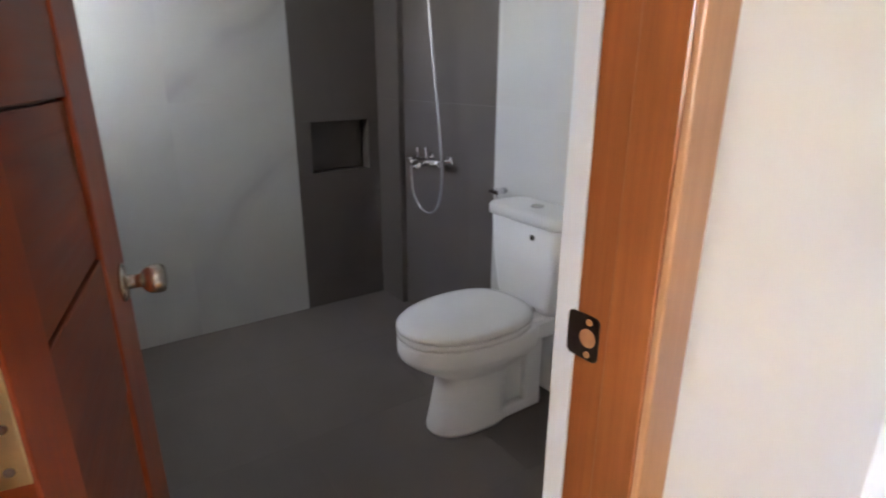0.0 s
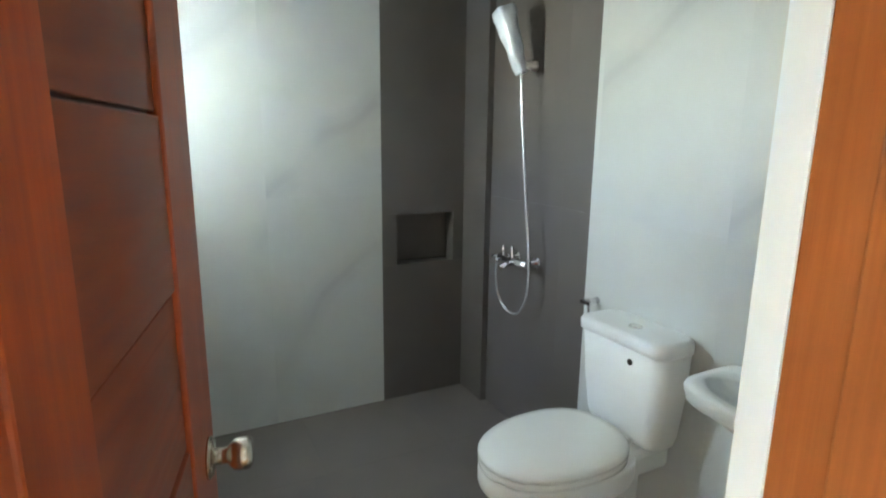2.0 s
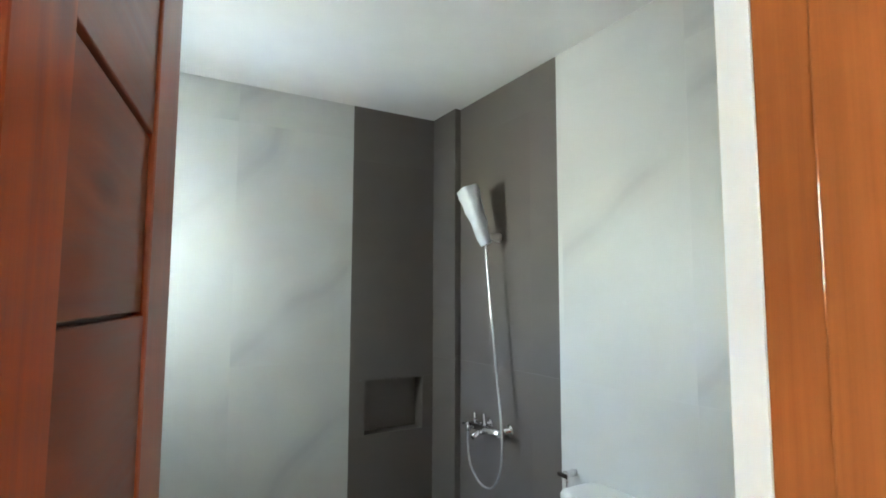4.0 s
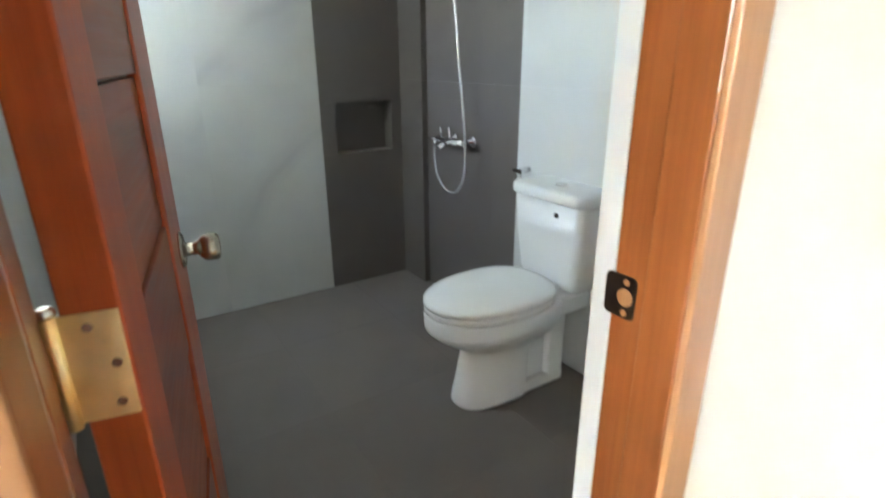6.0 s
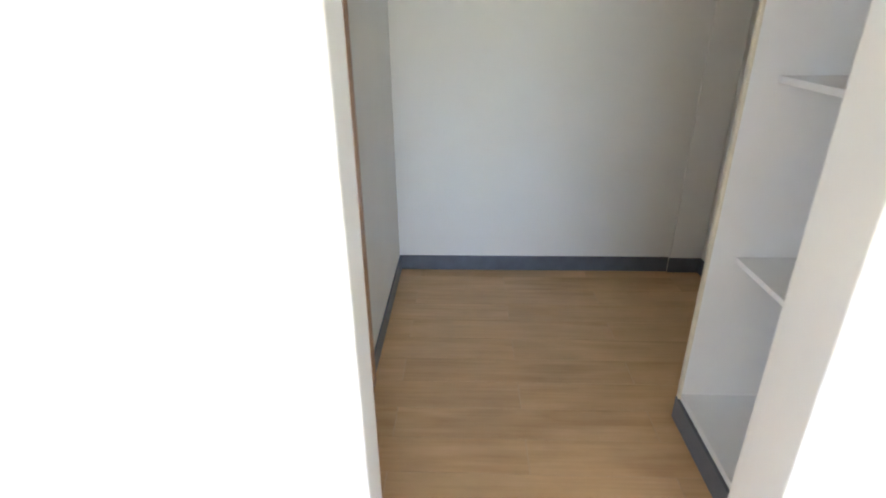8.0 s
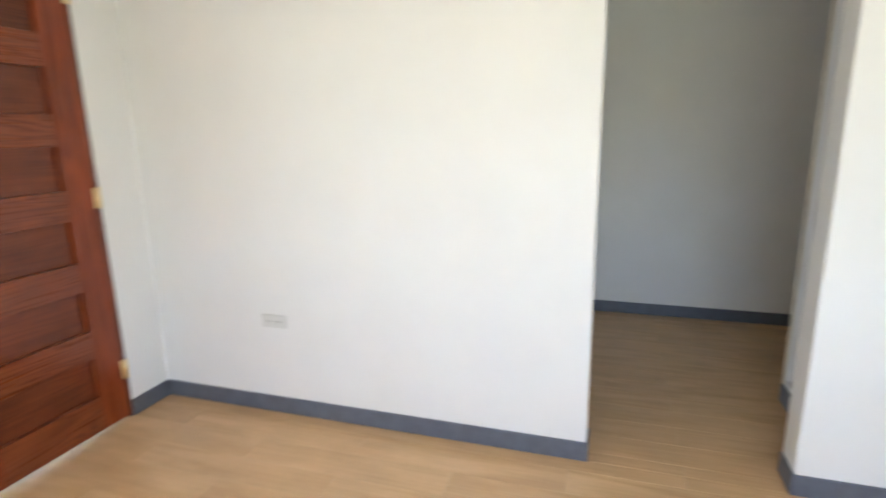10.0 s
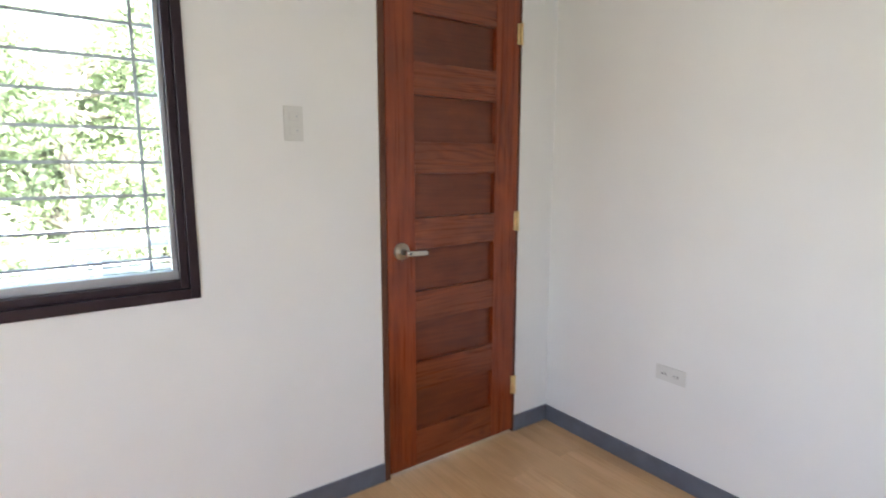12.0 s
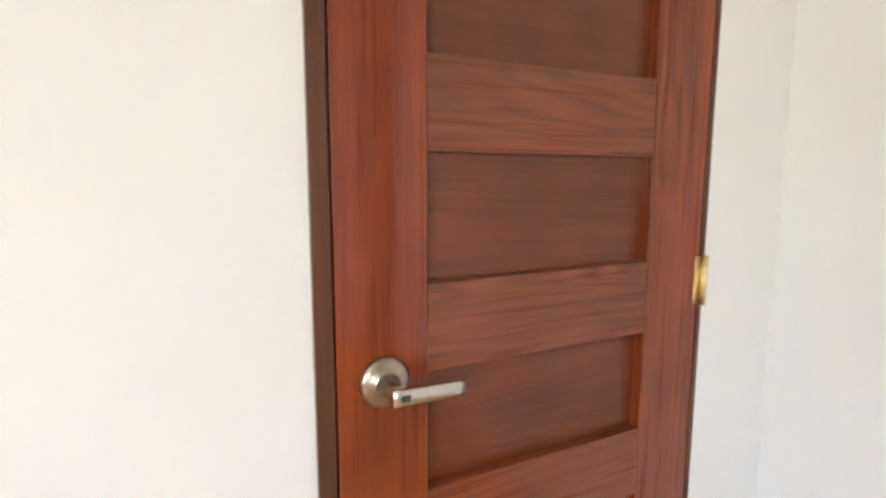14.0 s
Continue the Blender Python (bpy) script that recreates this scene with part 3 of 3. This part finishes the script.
LW, LT, LH, LB = 0.560, 0.045, 2.06, 0.010
ST0, ST1 = 0.102, 0.402


def lbox(x0, z0, x1, z1, y0=0.0, y1=LT):
    return (-x1, y0, z0, -x0, y1, z1)


def leaf_part(name, bm, material, label=""):
    return part(name, bm, material, leaf, label)


leaf_part("stile", boxes(lbox(0, LB, ST0, LH), bevel=0.003), BATH_V)
leaf_part("stile", boxes(lbox(ST1, LB, LW, LH), bevel=0.005), BATH_V)
leaf_part("door_core", boxes(lbox(ST0 - 0.004, LB + 0.002, ST1 + 0.004, LH - 0.002, 0.016, LT - 0.016)), DARK_JAMB)
# near-flush rails and panels by turns, with a narrow dark joint between them
cuts = [LB] + [0.188 + 0.2165 * k for k in range(9)] + [LH]
for k, (lo, hi) in enumerate(zip(cuts, cuts[1:])):
    sunk = 0.004 if k % 2 == 0 else 0.0075
    leaf_part("rail" if k % 2 == 0 else "door_panel", boxes(lbox(ST0 - 0.001, lo + 0.002, ST1 + 0.001, hi - 0.002, sunk, LT - sunk), bevel=0.002), BATH_H)
# brass hinges, with the pin on the inner side
for z in (0.24, 1.046, 1.86):
    h = leaf_part("hinge", tube(bmesh.new(), [(0.005, -0.007, z - 0.053), (0.005, -0.007, z + 0.053)], 0.0058, 14), BRASS, "brass butt hinge")
    part("hinge_leaf", boxes((0.0004, -0.004, z - 0.051, 0.0024, 0.0425, z + 0.051), bevel=0.0009), BRASS, h)
    for dz, yy in ((-0.036, 0.030), (0.002, 0.033), (0.038, 0.018)):
        part("screw", tube(bmesh.new(), [(0.0022, yy, z + dz), (0.0034, yy, z + dz)], 0.0042, 12), SATIN, h)
    part("pin_cap", loft(bmesh.new(), [[(0.005 + r * math.cos(a), -0.007 + r * math.sin(a), z + dz) for a in (2 * math.pi * k / 14 for k in range(14))]
                                       for dz, r in ((0.053, 0.0066), (0.0545, 0.0078), (0.059, 0.0078), (0.062, 0.005))]), SATIN, h)
# round knob on both faces
for s in (1, -1):
    y = LT if s > 0 else 0.0
    profile = [(0.0, 0.032), (0.003, 0.032), (0.007, 0.027), (0.009, 0.0125), (0.027, 0.0115), (0.032, 0.018), (0.037, 0.0225), (0.044, 0.0245), (0.055, 0.0248), (0.061, 0.0225), (0.064, 0.018), (0.065, 0.006)]
    bm = loft(bmesh.new(), [[(-LW + 0.056 + r * math.cos(a), y + s * d, 0.979 + r * math.sin(a)) for a in (2 * math.pi * k / 28 for k in range(28))] for d, r in profile])
    leaf_part("door_knob", bm, SATIN, "round satin nickel door knob")

# ---- toilet ----
TX, FZ = 0.825, -0.03
toilet = thing("toilet", "white ceramic close-coupled toilet with closed lid", "toilet")
rings = []
for z, half, front, back, cy, pw, sq in ((0.0, 0.110, 0.226, 0.10, 1.64, 2.5, 2.5), (0.015, 0.111, 0.227, 0.10, 1.64, 2.5, 2.5), (0.10, 0.104, 0.212, 0.10, 1.64, 2.5, 2.5), (0.20, 0.100, 0.198, 0.10, 1.64, 2.4, 2.5),
                              (0.245, 0.104, 0.194, 0.12, 1.64, 2.3, 2.5), (0.275, 0.126, 0.222, 0.17, 1.63, 2.2, 2.6), (0.305, 0.156, 0.262, 0.21, 1.62, 2.15, 2.8), (0.335, 0.178, 0.294, 0.24, 1.61, 2.1, 3.0),
                              (0.358, 0.190, 0.308, 0.25, 1.60, 2.1, 3.0), (0.372, 0.194, 0.313, 0.25, 1.60, 2.1, 3.0), (0.418, 0.195, 0.314, 0.25, 1.60, 2.1, 3.0), (0.428, 0.190, 0.308, 0.25, 1.60, 2.1, 3.0)):
    rings.append(egg(TX - 0.018 * max(0.0, 1 - z / 0.3), cy, FZ + z, half, front, back, 56, pw, sq))
part("bowl", loft(bmesh.new(), rings), CERAMIC, toilet)
part("rear_pedestal", boxes((TX - 0.085, 1.66, FZ, TX + 0.055, 1.85, FZ + 0.36), (TX - 0.118, 1.812, FZ, TX + 0.084, 1.905, FZ + 0.40), bevel=0.014), CERAMIC, toilet)
part("foot_flange", boxes((TX - 0.119, 1.62, FZ, TX + 0.085, 1.907, FZ + 0.055), bevel=0.012), CERAMIC, toilet)
part("tank_shelf", boxes((TX - 0.145, 1.78, FZ + 0.345, TX + 0.145, 1.975, FZ + 0.438), bevel=0.02), CERAMIC, toilet)
SEATC = 1.585
part("seat", loft(bmesh.new(), [egg(TX, SEATC, FZ + z, h, f, 0.235, 56, 2.1, 2.5) for z, h, f in ((0.430, 0.192, 0.290), (0.434, 0.198, 0.297), (0.450, 0.198, 0.297), (0.454, 0.193, 0.292))]), SEAT, toilet)
part("seat_lid", loft(bmesh.new(), [egg(TX, SEATC, FZ + z, h, f, b, 56, 2.1, 2.5) for z, h, f, b in ((0.456, 0.192, 0.292, 0.232), (0.460, 0.199, 0.299, 0.240), (0.474, 0.199, 0.299, 0.240), (0.484, 0.190, 0.289, 0.232), (0.490, 0.160, 0.245, 0.195), (0.493, 0.08, 0.14, 0.10))]), SEAT, toilet, "closed white plastic lid")
for k in (-1, 1):
    part("lid_hinge", tube(bmesh.new(), [(TX + k * 0.075 - 0.02, 1.822, FZ + 0.458), (TX + k * 0.075 + 0.02, 1.822, FZ + 0.458)], 0.012, 14), SEAT, toilet)


def rounded(cx, y0, y1, z, half, r=0.045, n=6):
    out = []
    for qx, qy, a0 in ((1, 1, 0), (-1, 1, 90), (-1, -1, 180), (1, -1, 270)):
        for k in range(n):
            a = radians(a0 + 90 * k / (n - 1))
            ox = cx + qx * (half - r)
            oy = (y1 - r) if qy > 0 else (y0 + r)
            out.append((ox + r * math.cos(a), oy + r * math.sin(a), z))
    return out


part("tank", loft(bmesh.new(), [rounded(TX, y0, 1.997, FZ + z, h) for z, y0, h in ((0.430, 1.866, 0.150), (0.436, 1.856, 0.160), (0.47, 1.846, 0.172), (0.62, 1.834, 0.189), (0.792, 1.824, 0.198))]), CERAMIC, toilet)
part("tank_lid", loft(bmesh.new(), [rounded(TX, 1.816 - g, 1.998, FZ + z, 0.200 + g) for z, g in ((0.793, -0.004), (0.797, 0.004), (0.828, 0.005), (0.838, 0.0), (0.842, -0.02))]), CERAMIC, toilet)
part("flush_button", tube(bmesh.new(), [(TX + 0.005, 1.905, FZ + 0.84), (TX + 0.005, 1.905, FZ + 0.849)], [0.026, 0.023], 24), CHROME, toilet, "chrome flush button")
part("maker_badge", tube(bmesh.new(), [(TX + 0.065, 1.828, FZ + 0.745), (TX + 0.065, 1.8235, FZ + 0.745)], 0.011, 16), BRONZE, toilet, "small dark badge")

# ---- bidet hose valve beside the tank ----
valve = thing("stop_valve", "chrome stop valve with a hanging hose", "valve")
part("valve_body", tube(bmesh.new(), [(0.53, 2.001, 0.815), (0.53, 1.93, 0.815)], [0.014, 0.011], 16), CHROME, valve)
part("valve_handle", boxes((0.505, 1.925, 0.808, 0.555, 1.935, 0.824), bevel=0.003), BRONZE, valve)
part("hose", tube(bmesh.new(), smooth_path([(0.54, 1.945, 0.81), (0.553, 1.94, 0.76), (0.556, 1.95, 0.60), (0.565, 1.96, 0.42), (0.60, 1.965, 0.34), (0.68, 1.95, 0.36)]), 0.0065, 10), CHROME, valve)

# ---- shower ----
shower = thing("shower_mixer", "chrome wall mixer with hose and wrapped handset", "shower")
MZ, MY = 0.885, 1.918
part("mixer_body", tube(bmesh.new(), [(-0.10, MY, MZ), (-0.095, MY, MZ), (0.135, MY, MZ), (0.14, MY, MZ)], [0.014, 0.019, 0.019, 0.014], 20), CHROME, shower)
for x in (-0.06, 0.105):
    u = part("wall_union", tube(bmesh.new(), [(x, 2.001, MZ), (x, 1.994, MZ), (x, 1.992, MZ), (x, MY, MZ)], [0.030, 0.028, 0.013, 0.013], 20), CHROME, shower)
    part("union_nut", tube(bmesh.new(), [(x, 1.955, MZ), (x, 1.938, MZ)], 0.0185, 6), CHROME, u)
part("mixer_lever", tube(bmesh.new(), [(0.022, MY, MZ + 0.012), (0.022, MY - 0.003, MZ + 0.030), (0.022, MY - 0.008, MZ + 0.068), (0.022, MY - 0.009, MZ + 0.074)], [0.016, 0.009, 0.008, 0.005], 14), CHROME, shower)
part("diverter_knob", tube(bmesh.new(), [(-0.062, MY, MZ + 0.012), (-0.062, MY - 0.003, MZ + 0.058), (-0.062, MY - 0.003, MZ + 0.064)], [0.009, 0.008, 0.005], 14), CHROME, shower)
part("spout", tube(bmesh.new(), [(0.022, MY - 0.01, MZ - 0.008), (0.022, MY - 0.04, MZ - 0.012), (0.022, MY - 0.075, MZ - 0.028)], [0.014, 0.013, 0.013], 16), CHROME, shower)
part("side_lever", tube(bmesh.new(), [(-0.10, MY, MZ), (-0.145, MY - 0.02, MZ - 0.002)], [0.009, 0.006], 12), CHROME, shower)
hose = smooth_path([(-0.10, MY - 0.015, MZ - 0.015), (-0.108, MY - 0.015, 0.80), (-0.095, MY - 0.01, 0.70), (-0.045, MY, 0.635), (0.02, MY, 0.618), (0.085, MY, 0.640), (0.135, MY, 0.715), (0.152, MY, 0.83), (0.140, MY, 0.98), (0.115, MY, 1.15), (0.085, MY - 0.005, 1.40), (0.060, MY - 0.01, 1.62), (0.050, MY - 0.012, 1.765)])
part("shower_hose", tube(bmesh.new(), hose, 0.0060, 10), HOSE, shower, "chrome spiral shower hose")
part("hose_nut", tube(bmesh.new(), [(-0.10, MY - 0.015, MZ + 0.0), (-0.10, MY - 0.015, MZ - 0.03)], 0.011, 8), CHROME, shower)
part("wall_bracket", tube(bmesh.new(), [(0.03, 2.001, 1.80), (0.03, 1.985, 1.80), (0.033, 1.95, 1.80), (0.044, MY - 0.005, 1.795)], [0.024, 0.022, 0.013, 0.015], 16), SEAT, shower)
part("handset", tube(bmesh.new(), smooth_path([(0.050, MY - 0.012, 1.765), (0.042, MY - 0.03, 1.86), (0.026, MY - 0.052, 1.95), (0.008, MY - 0.075, 2.005)], 4), [0.011] * 5 + [0.013] * 4 + [0.016, 0.019, 0.023, 0.028], 16), SEAT, shower, "white shower handset")
bm = bmesh.new()
axis0, axis1 = Vector((0.052, MY - 0.012, 1.76)), Vector((-0.006, MY - 0.085, 2.035))
d = (axis1 - axis0).normalized()
sd = d.cross(Vector((0, 1, 0))).normalized()
up = d.cross(sd)
rings = []
for k in range(9):
    f = k / 8
    c = axis0.lerp(axis1, f)
    w, th = 0.027 + 0.031 * f, 0.024 + 0.020 * f
    ring = []
    for j in range(20):
        a = 2 * math.pi * j / 20
        wob = 1 + 0.13 * math.sin(5 * a + 2.1 * k) + 0.08 * math.sin(3 * a - 1.3 * k)
        ring.append(c + sd * (math.copysign(abs(math.cos(a)) ** 0.6, math.cos(a)) * w * wob) + up * (math.sin(a) * th * wob))
    rings.append(ring)
loft(bm, rings, (False, True))
WRAPWHITE = plain("milky_plastic_wrap", (0.62, 0.67, 0.74), 0.25, 0.0, 0.08, 20, 0.6, 40)
part("plastic_wrap", bm, WRAPWHITE, shower, "milky crumpled plastic wrap")

# ---- wall-hung basin ----
basin = thing("wash_basin", "white ceramic wall-hung wash basin", "basin")
bm = bmesh.new()
BXC, BYC, BZ = 1.46, 1.85, 0.79
outer = [(0.0, 0.296, 0.166), (-0.010, 0.300, 0.170), (-0.046, 0.292, 0.162), (-0.066, 0.24, 0.132), (-0.11, 0.13, 0.095), (-0.15, 0.07, 0.06)]
inner = [(0.0, 0.268, 0.122), (-0.010, 0.258, 0.114), (-0.05, 0.22, 0.10), (-0.085, 0.10, 0.07), (-0.095, 0.03, 0.03)]
rings = [egg(BXC, BYC, BZ + z, h, f, 0.147, 40, 4.0, 6.0) for z, h, f in reversed(outer)] + [egg(BXC, BYC - 0.02, BZ + z, h, f, min(0.075, f), 40, 2.2, 2.6) for z, h, f in inner]
loft(bm, rings)
part("bowl", bm, CERAMIC, basin)
part("drain", tube(bmesh.new(), [(BXC, BYC - 0.02, BZ - 0.094), (BXC, BYC - 0.02, BZ - 0.089)], 0.022, 18), CHROME, basin)
part("faucet", tube(bmesh.new(), smooth_path([(BXC, 1.962, BZ), (BXC, 1.962, BZ + 0.09), (BXC, 1.93, BZ + 0.125), (BXC, 1.87, BZ + 0.105)], 5), 0.013, 14), CHROME, basin, "chrome pillar faucet")
part("drain_pipe", tube(bmesh.new(), smooth_path([(BXC, BYC - 0.02, BZ - 0.148), (BXC, BYC - 0.02, BZ - 0.33), (BXC, BYC + 0.05, BZ - 0.38), (BXC, 2.0, BZ - 0.36)], 5), 0.018, 14), CHROME, basin)

# ---- outside: ground, road, landing, cables, trees ----
ground = structure("ground", boxes((-900, -900, -3.6, 900, 900, -3.3)), GRASS, "grassy ground beyond the house", "ground")
road = structure("road", boxes((-12.5, -120, -3.3, -7.5, 120, -3.285)), ROAD, "worn asphalt road past the house", "road")
pavement = structure("pavement", boxes((-7.5, -120, -3.3, -4.5, 120, -3.2)), CONCRETE, "pale concrete pavement", "pavement")
# floor colour carries the bright daylight that shows below the door
landing = structure("balcony", boxes((-1.4, -3.82, -0.2, -0.12, 0.0, -0.03)), GLOW_SCREED, "concrete balcony floor outside the door, whitened for the glow under it", "balcony")
railing = thing("balcony_railing", "grey painted steel balcony railing", "railing")
for z, r in ((0.955, 0.024), (0.815, 0.014), (0.10, 0.014)):
    part("rail", tube(bmesh.new(), [(-1.33, -3.8, z), (-1.33, -0.03, z)], r, 12), RAILING, railing)
for k in range(5):
    y = -3.75 + 0.92 * k
    part("post", tube(bmesh.new(), [(-1.33, y, -0.03), (-1.33, y, 0.94)], 0.02, 10), RAILING, railing)
garden_wall = structure("garden_wall", boxes((-13.2, -60, -3.3, -13.0, 60, -1.75)), CONCRETE, "low pale concrete garden wall", "wall")


def cable(points, label):
    return tagged(part("overhead_cable", tube(bmesh.new(), smooth_path(points, 10), 0.02, 6), IRON), label, "cable", "overhead cables")


for z, y in ((0.35, 0.0), (0.05, 0.3), (-0.35, -0.2), (-0.6, 0.1)):
    cable([(-9.3 + y, -34, z + 0.5), (-9.3 + y, -14, z), (-9.3 + y, 0, z - 0.1), (-9.3 + y, 16, z + 0.15), (-9.3 + y, 34, z + 0.6)], "black overhead utility cable along the road")


def utility_pole(x, y):
    pole = thing("utility_pole", "grey concrete utility pole beside the road", "pole", pose(x, y, -3.3), "utility poles")
    part("mast", tube(bmesh.new(), [(0, 0, 0), (0, 0, 6.0)], [0.16, 0.11], 12), CONCRETE, pole)
    part("crossarm", boxes((-0.5, -0.05, 2.9, 0.5, 0.05, 3.0)), IRON, pole)


utility_pole(-9.2, -34)
utility_pole(-9.2, 34)


def tree(x, y, base, height, spread, seed, leaves, low=0.2):
    rnd = random.Random(seed)
    root = thing("tree", "broad-leaved green tree across the road", "tree", pose(x, y, base), "trees across the road")
    bm = bmesh.new()
    top = Vector((rnd.uniform(-0.4, 0.4), rnd.uniform(-0.4, 0.4), height * 0.62))
    mid = Vector((rnd.uniform(-0.25, 0.25), rnd.uniform(-0.25, 0.25), height * low))
    tube(bm, smooth_path([(0, 0, 0), mid, top], 6), [0.26 - 0.014 * k for k in range(13)], 10)
    clumps = []
    for k in range(22):
        a = rnd.uniform(0, 6.283)
        start = mid.lerp(top, rnd.uniform(0.0, 1.0))
        reach = spread * rnd.uniform(0.45, 1.0)
        end = start + Vector((reach * math.cos(a), reach * math.sin(a), rnd.uniform(0.05, 0.42) * height))
        kink = start.lerp(end, 0.5) + Vector((0, 0, -0.1 * height * rnd.random()))
        tube(bm, smooth_path([start, kink, end], 4), [0.10, 0.09, 0.08, 0.07, 0.06, 0.05, 0.04, 0.03, 0.02], 6)
        clumps += [(kink, 0.5), (end, 1.0), (kink.lerp(end, 0.5), 0.8)]
    part("trunk", bm, BARK, root)
    verts, faces = [], []
    for k in range(leaves):
        c, s = clumps[rnd.randrange(len(clumps))]
        p = c + Vector([rnd.gauss(0, 0.42 * s + 0.18) for _ in range(3)])
        size = rnd.uniform(0.06, 0.13)
        n = Vector([rnd.gauss(0, 1) for _ in range(3)]) + Vector((0, 0, 0.8))
        n.normalize()
        u = n.orthogonal().normalized()
        u.rotate(Matrix.Rotation(rnd.uniform(0, 6.283), 3, n))
        v = n.cross(u)
        i = len(verts)
        verts += [p - u * size, p + v * size * 0.42 + n * size * 0.1, p + u * size, p - v * size * 0.42 + n * size * 0.1]
        faces.append((i, i + 1, i + 2, i + 3))
    me = bpy.data.meshes.new("crown")
    me.from_pydata([tuple(v) for v in verts], [], faces)
    me.materials.append(LEAF)
    tagged(new("crown", me), "", "", "", "").parent = root


tree(-15.5, -1.8, -3.3, 10.6, 3.5, 3, 52000)
tree(-16.5, -6.5, -3.3, 9.0, 3.4, 5, 50000)
tree(-15.0, 3.8, -3.3, 10.0, 3.2, 7, 42000)
tree(-21, -11.5, -3.3, 8.5, 3.2, 9, 20000)
tree(-22, 1.5, -3.3, 9.6, 3.4, 12, 26000)
tree(-19, -4.0, -3.3, 9.8, 3.6, 17, 34000)
tree(-20.5, 5.2, -3.3, 10.2, 3.6, 19, 26000)
tree(-19.5, -9.2, -3.3, 9.0, 3.4, 23, 28000)

# ---- tiles and planks ----
planks = []
for k, (y0, y1) in enumerate(spans(-3.70, 1.957, 0.15, 0.07)):
    a, b = (0.0, 3.63) if y1 <= 0.001 else (1.99, 3.63)
    if y0 < 0 < y1:
        planks += [(x0, y0, -0.009, x1, 0.0, 0.0) for x0, x1 in spans(0.0, 3.63, 0.9, (0.31, 0.76)[k % 2])]
        planks += [(x0, 0.0, -0.009, x1, y1, 0.0) for x0, x1 in spans(2.175, 2.93, 0.9, (0.31, 0.76)[k % 2])]
        continue
    planks += [(x0, y0, -0.009, x1, y1, 0.0) for x0, x1 in spans(a, b, 0.9, (0.31, 0.76)[k % 2])]
pieces("plank", floor, PLANK, planks, 0.0023, 0.0004)
pieces("tile", bath_floor, FLOOR_TILE, [(x0, y0, -0.039, x1, y1, -0.03) for x0, x1 in spans(-0.575, 1.866, 0.6, -0.02) for y0, y1 in spans(0.125, 2.0, 0.6, 0.38)], 0.0014, 0.0004)
# far wall: marble, then the taupe band round the niche
ZS = spans(-0.03, BH, 1.2, 1.17)
pieces("tile", bath_far, MARBLE, [(-0.585, y0, z0, -0.575, y1, z1) for y0, y1 in spans(0.116, 1.46, 0.6, 0.86) for z0, z1 in ZS], 0.0003, 0.0)
band = []
for z0, z1 in ((-0.03, NZ0), (NZ1, BH)):
    band += [(-0.585, 1.46, a, -0.575, 1.964, b) for a, b in spans(z0, z1, 1.2, NZ1 + 1.2)]
band += [(-0.585, 1.46, NZ0, -0.575, NY0, NZ1), (-0.585, NY1, NZ0, -0.575, 1.964, NZ1), (-0.676, NY0, NZ0, -0.668, NY1, NZ1)]
band += [(-0.668, NY0 - 0.004, NZ0, -0.5752, NY0 + 0.004, NZ1), (-0.668, NY1 - 0.004, NZ0, -0.5752, NY1 + 0.004, NZ1), (-0.668, NY0 + 0.004, NZ0 - 0.004, -0.5752, NY1 - 0.004, NZ0 + 0.004), (-0.668, NY0 + 0.004, NZ1 - 0.004, -0.5752, NY1 - 0.004, NZ1 + 0.004)]
pieces("tile", bath_far, TAUPE, band, 0.0003, 0.0)
# shower wall
pieces("tile", bath_right, TAUPE, [(-0.575, 1.964, z0, -0.33, 1.974, z1) for z0, z1 in ZS] + [(-0.34, 1.974, z0, -0.33, 2.0, z1) for z0, z1 in ZS]
       + [(x0, 2.0, z0, x1, 2.01, z1) for x0, x1 in spans(-0.33, 0.452, 0.6, 0.27) for z0, z1 in ZS], 0.0003, 0.0)
pieces("tile", bath_right, MARBLE, [(x0, 2.0, z0, x1, 2.01, z1) for x0, x1 in spans(0.452, 1.862, 0.6, 1.078) for z0, z1 in ZS], 0.0003, 0.0)
# window-side wall and the inside of the door wall
pieces("tile", bath_left, MARBLE, [(x0, 0.12, z0, x1, 0.128, z1) for x0, x1 in spans(-0.12, 1.862, 0.6, 0.48) for z0, z1 in ZS], 0.0003, 0.0)
pieces("tile", bath_left, MARBLE, [(-0.575, 0.115, z0, x1, 0.123, z1) for z0, z1, x1 in ((-0.03, 1.46, -0.12), (1.46, 2.04, -0.31), (2.04, BH, -0.12))], 0.0003, 0.0)
pieces("tile", wall_bath, MARBLE, [(1.866, y0, z0, 1.875, y1, z1) for a, b in ((0.128, B0 - 0.02), (B1 + 0.02, 2.0)) for y0, y1 in spans(a, b, 0.6, 1.4) for z0, z1 in ZS], 0.0003, 0.0)
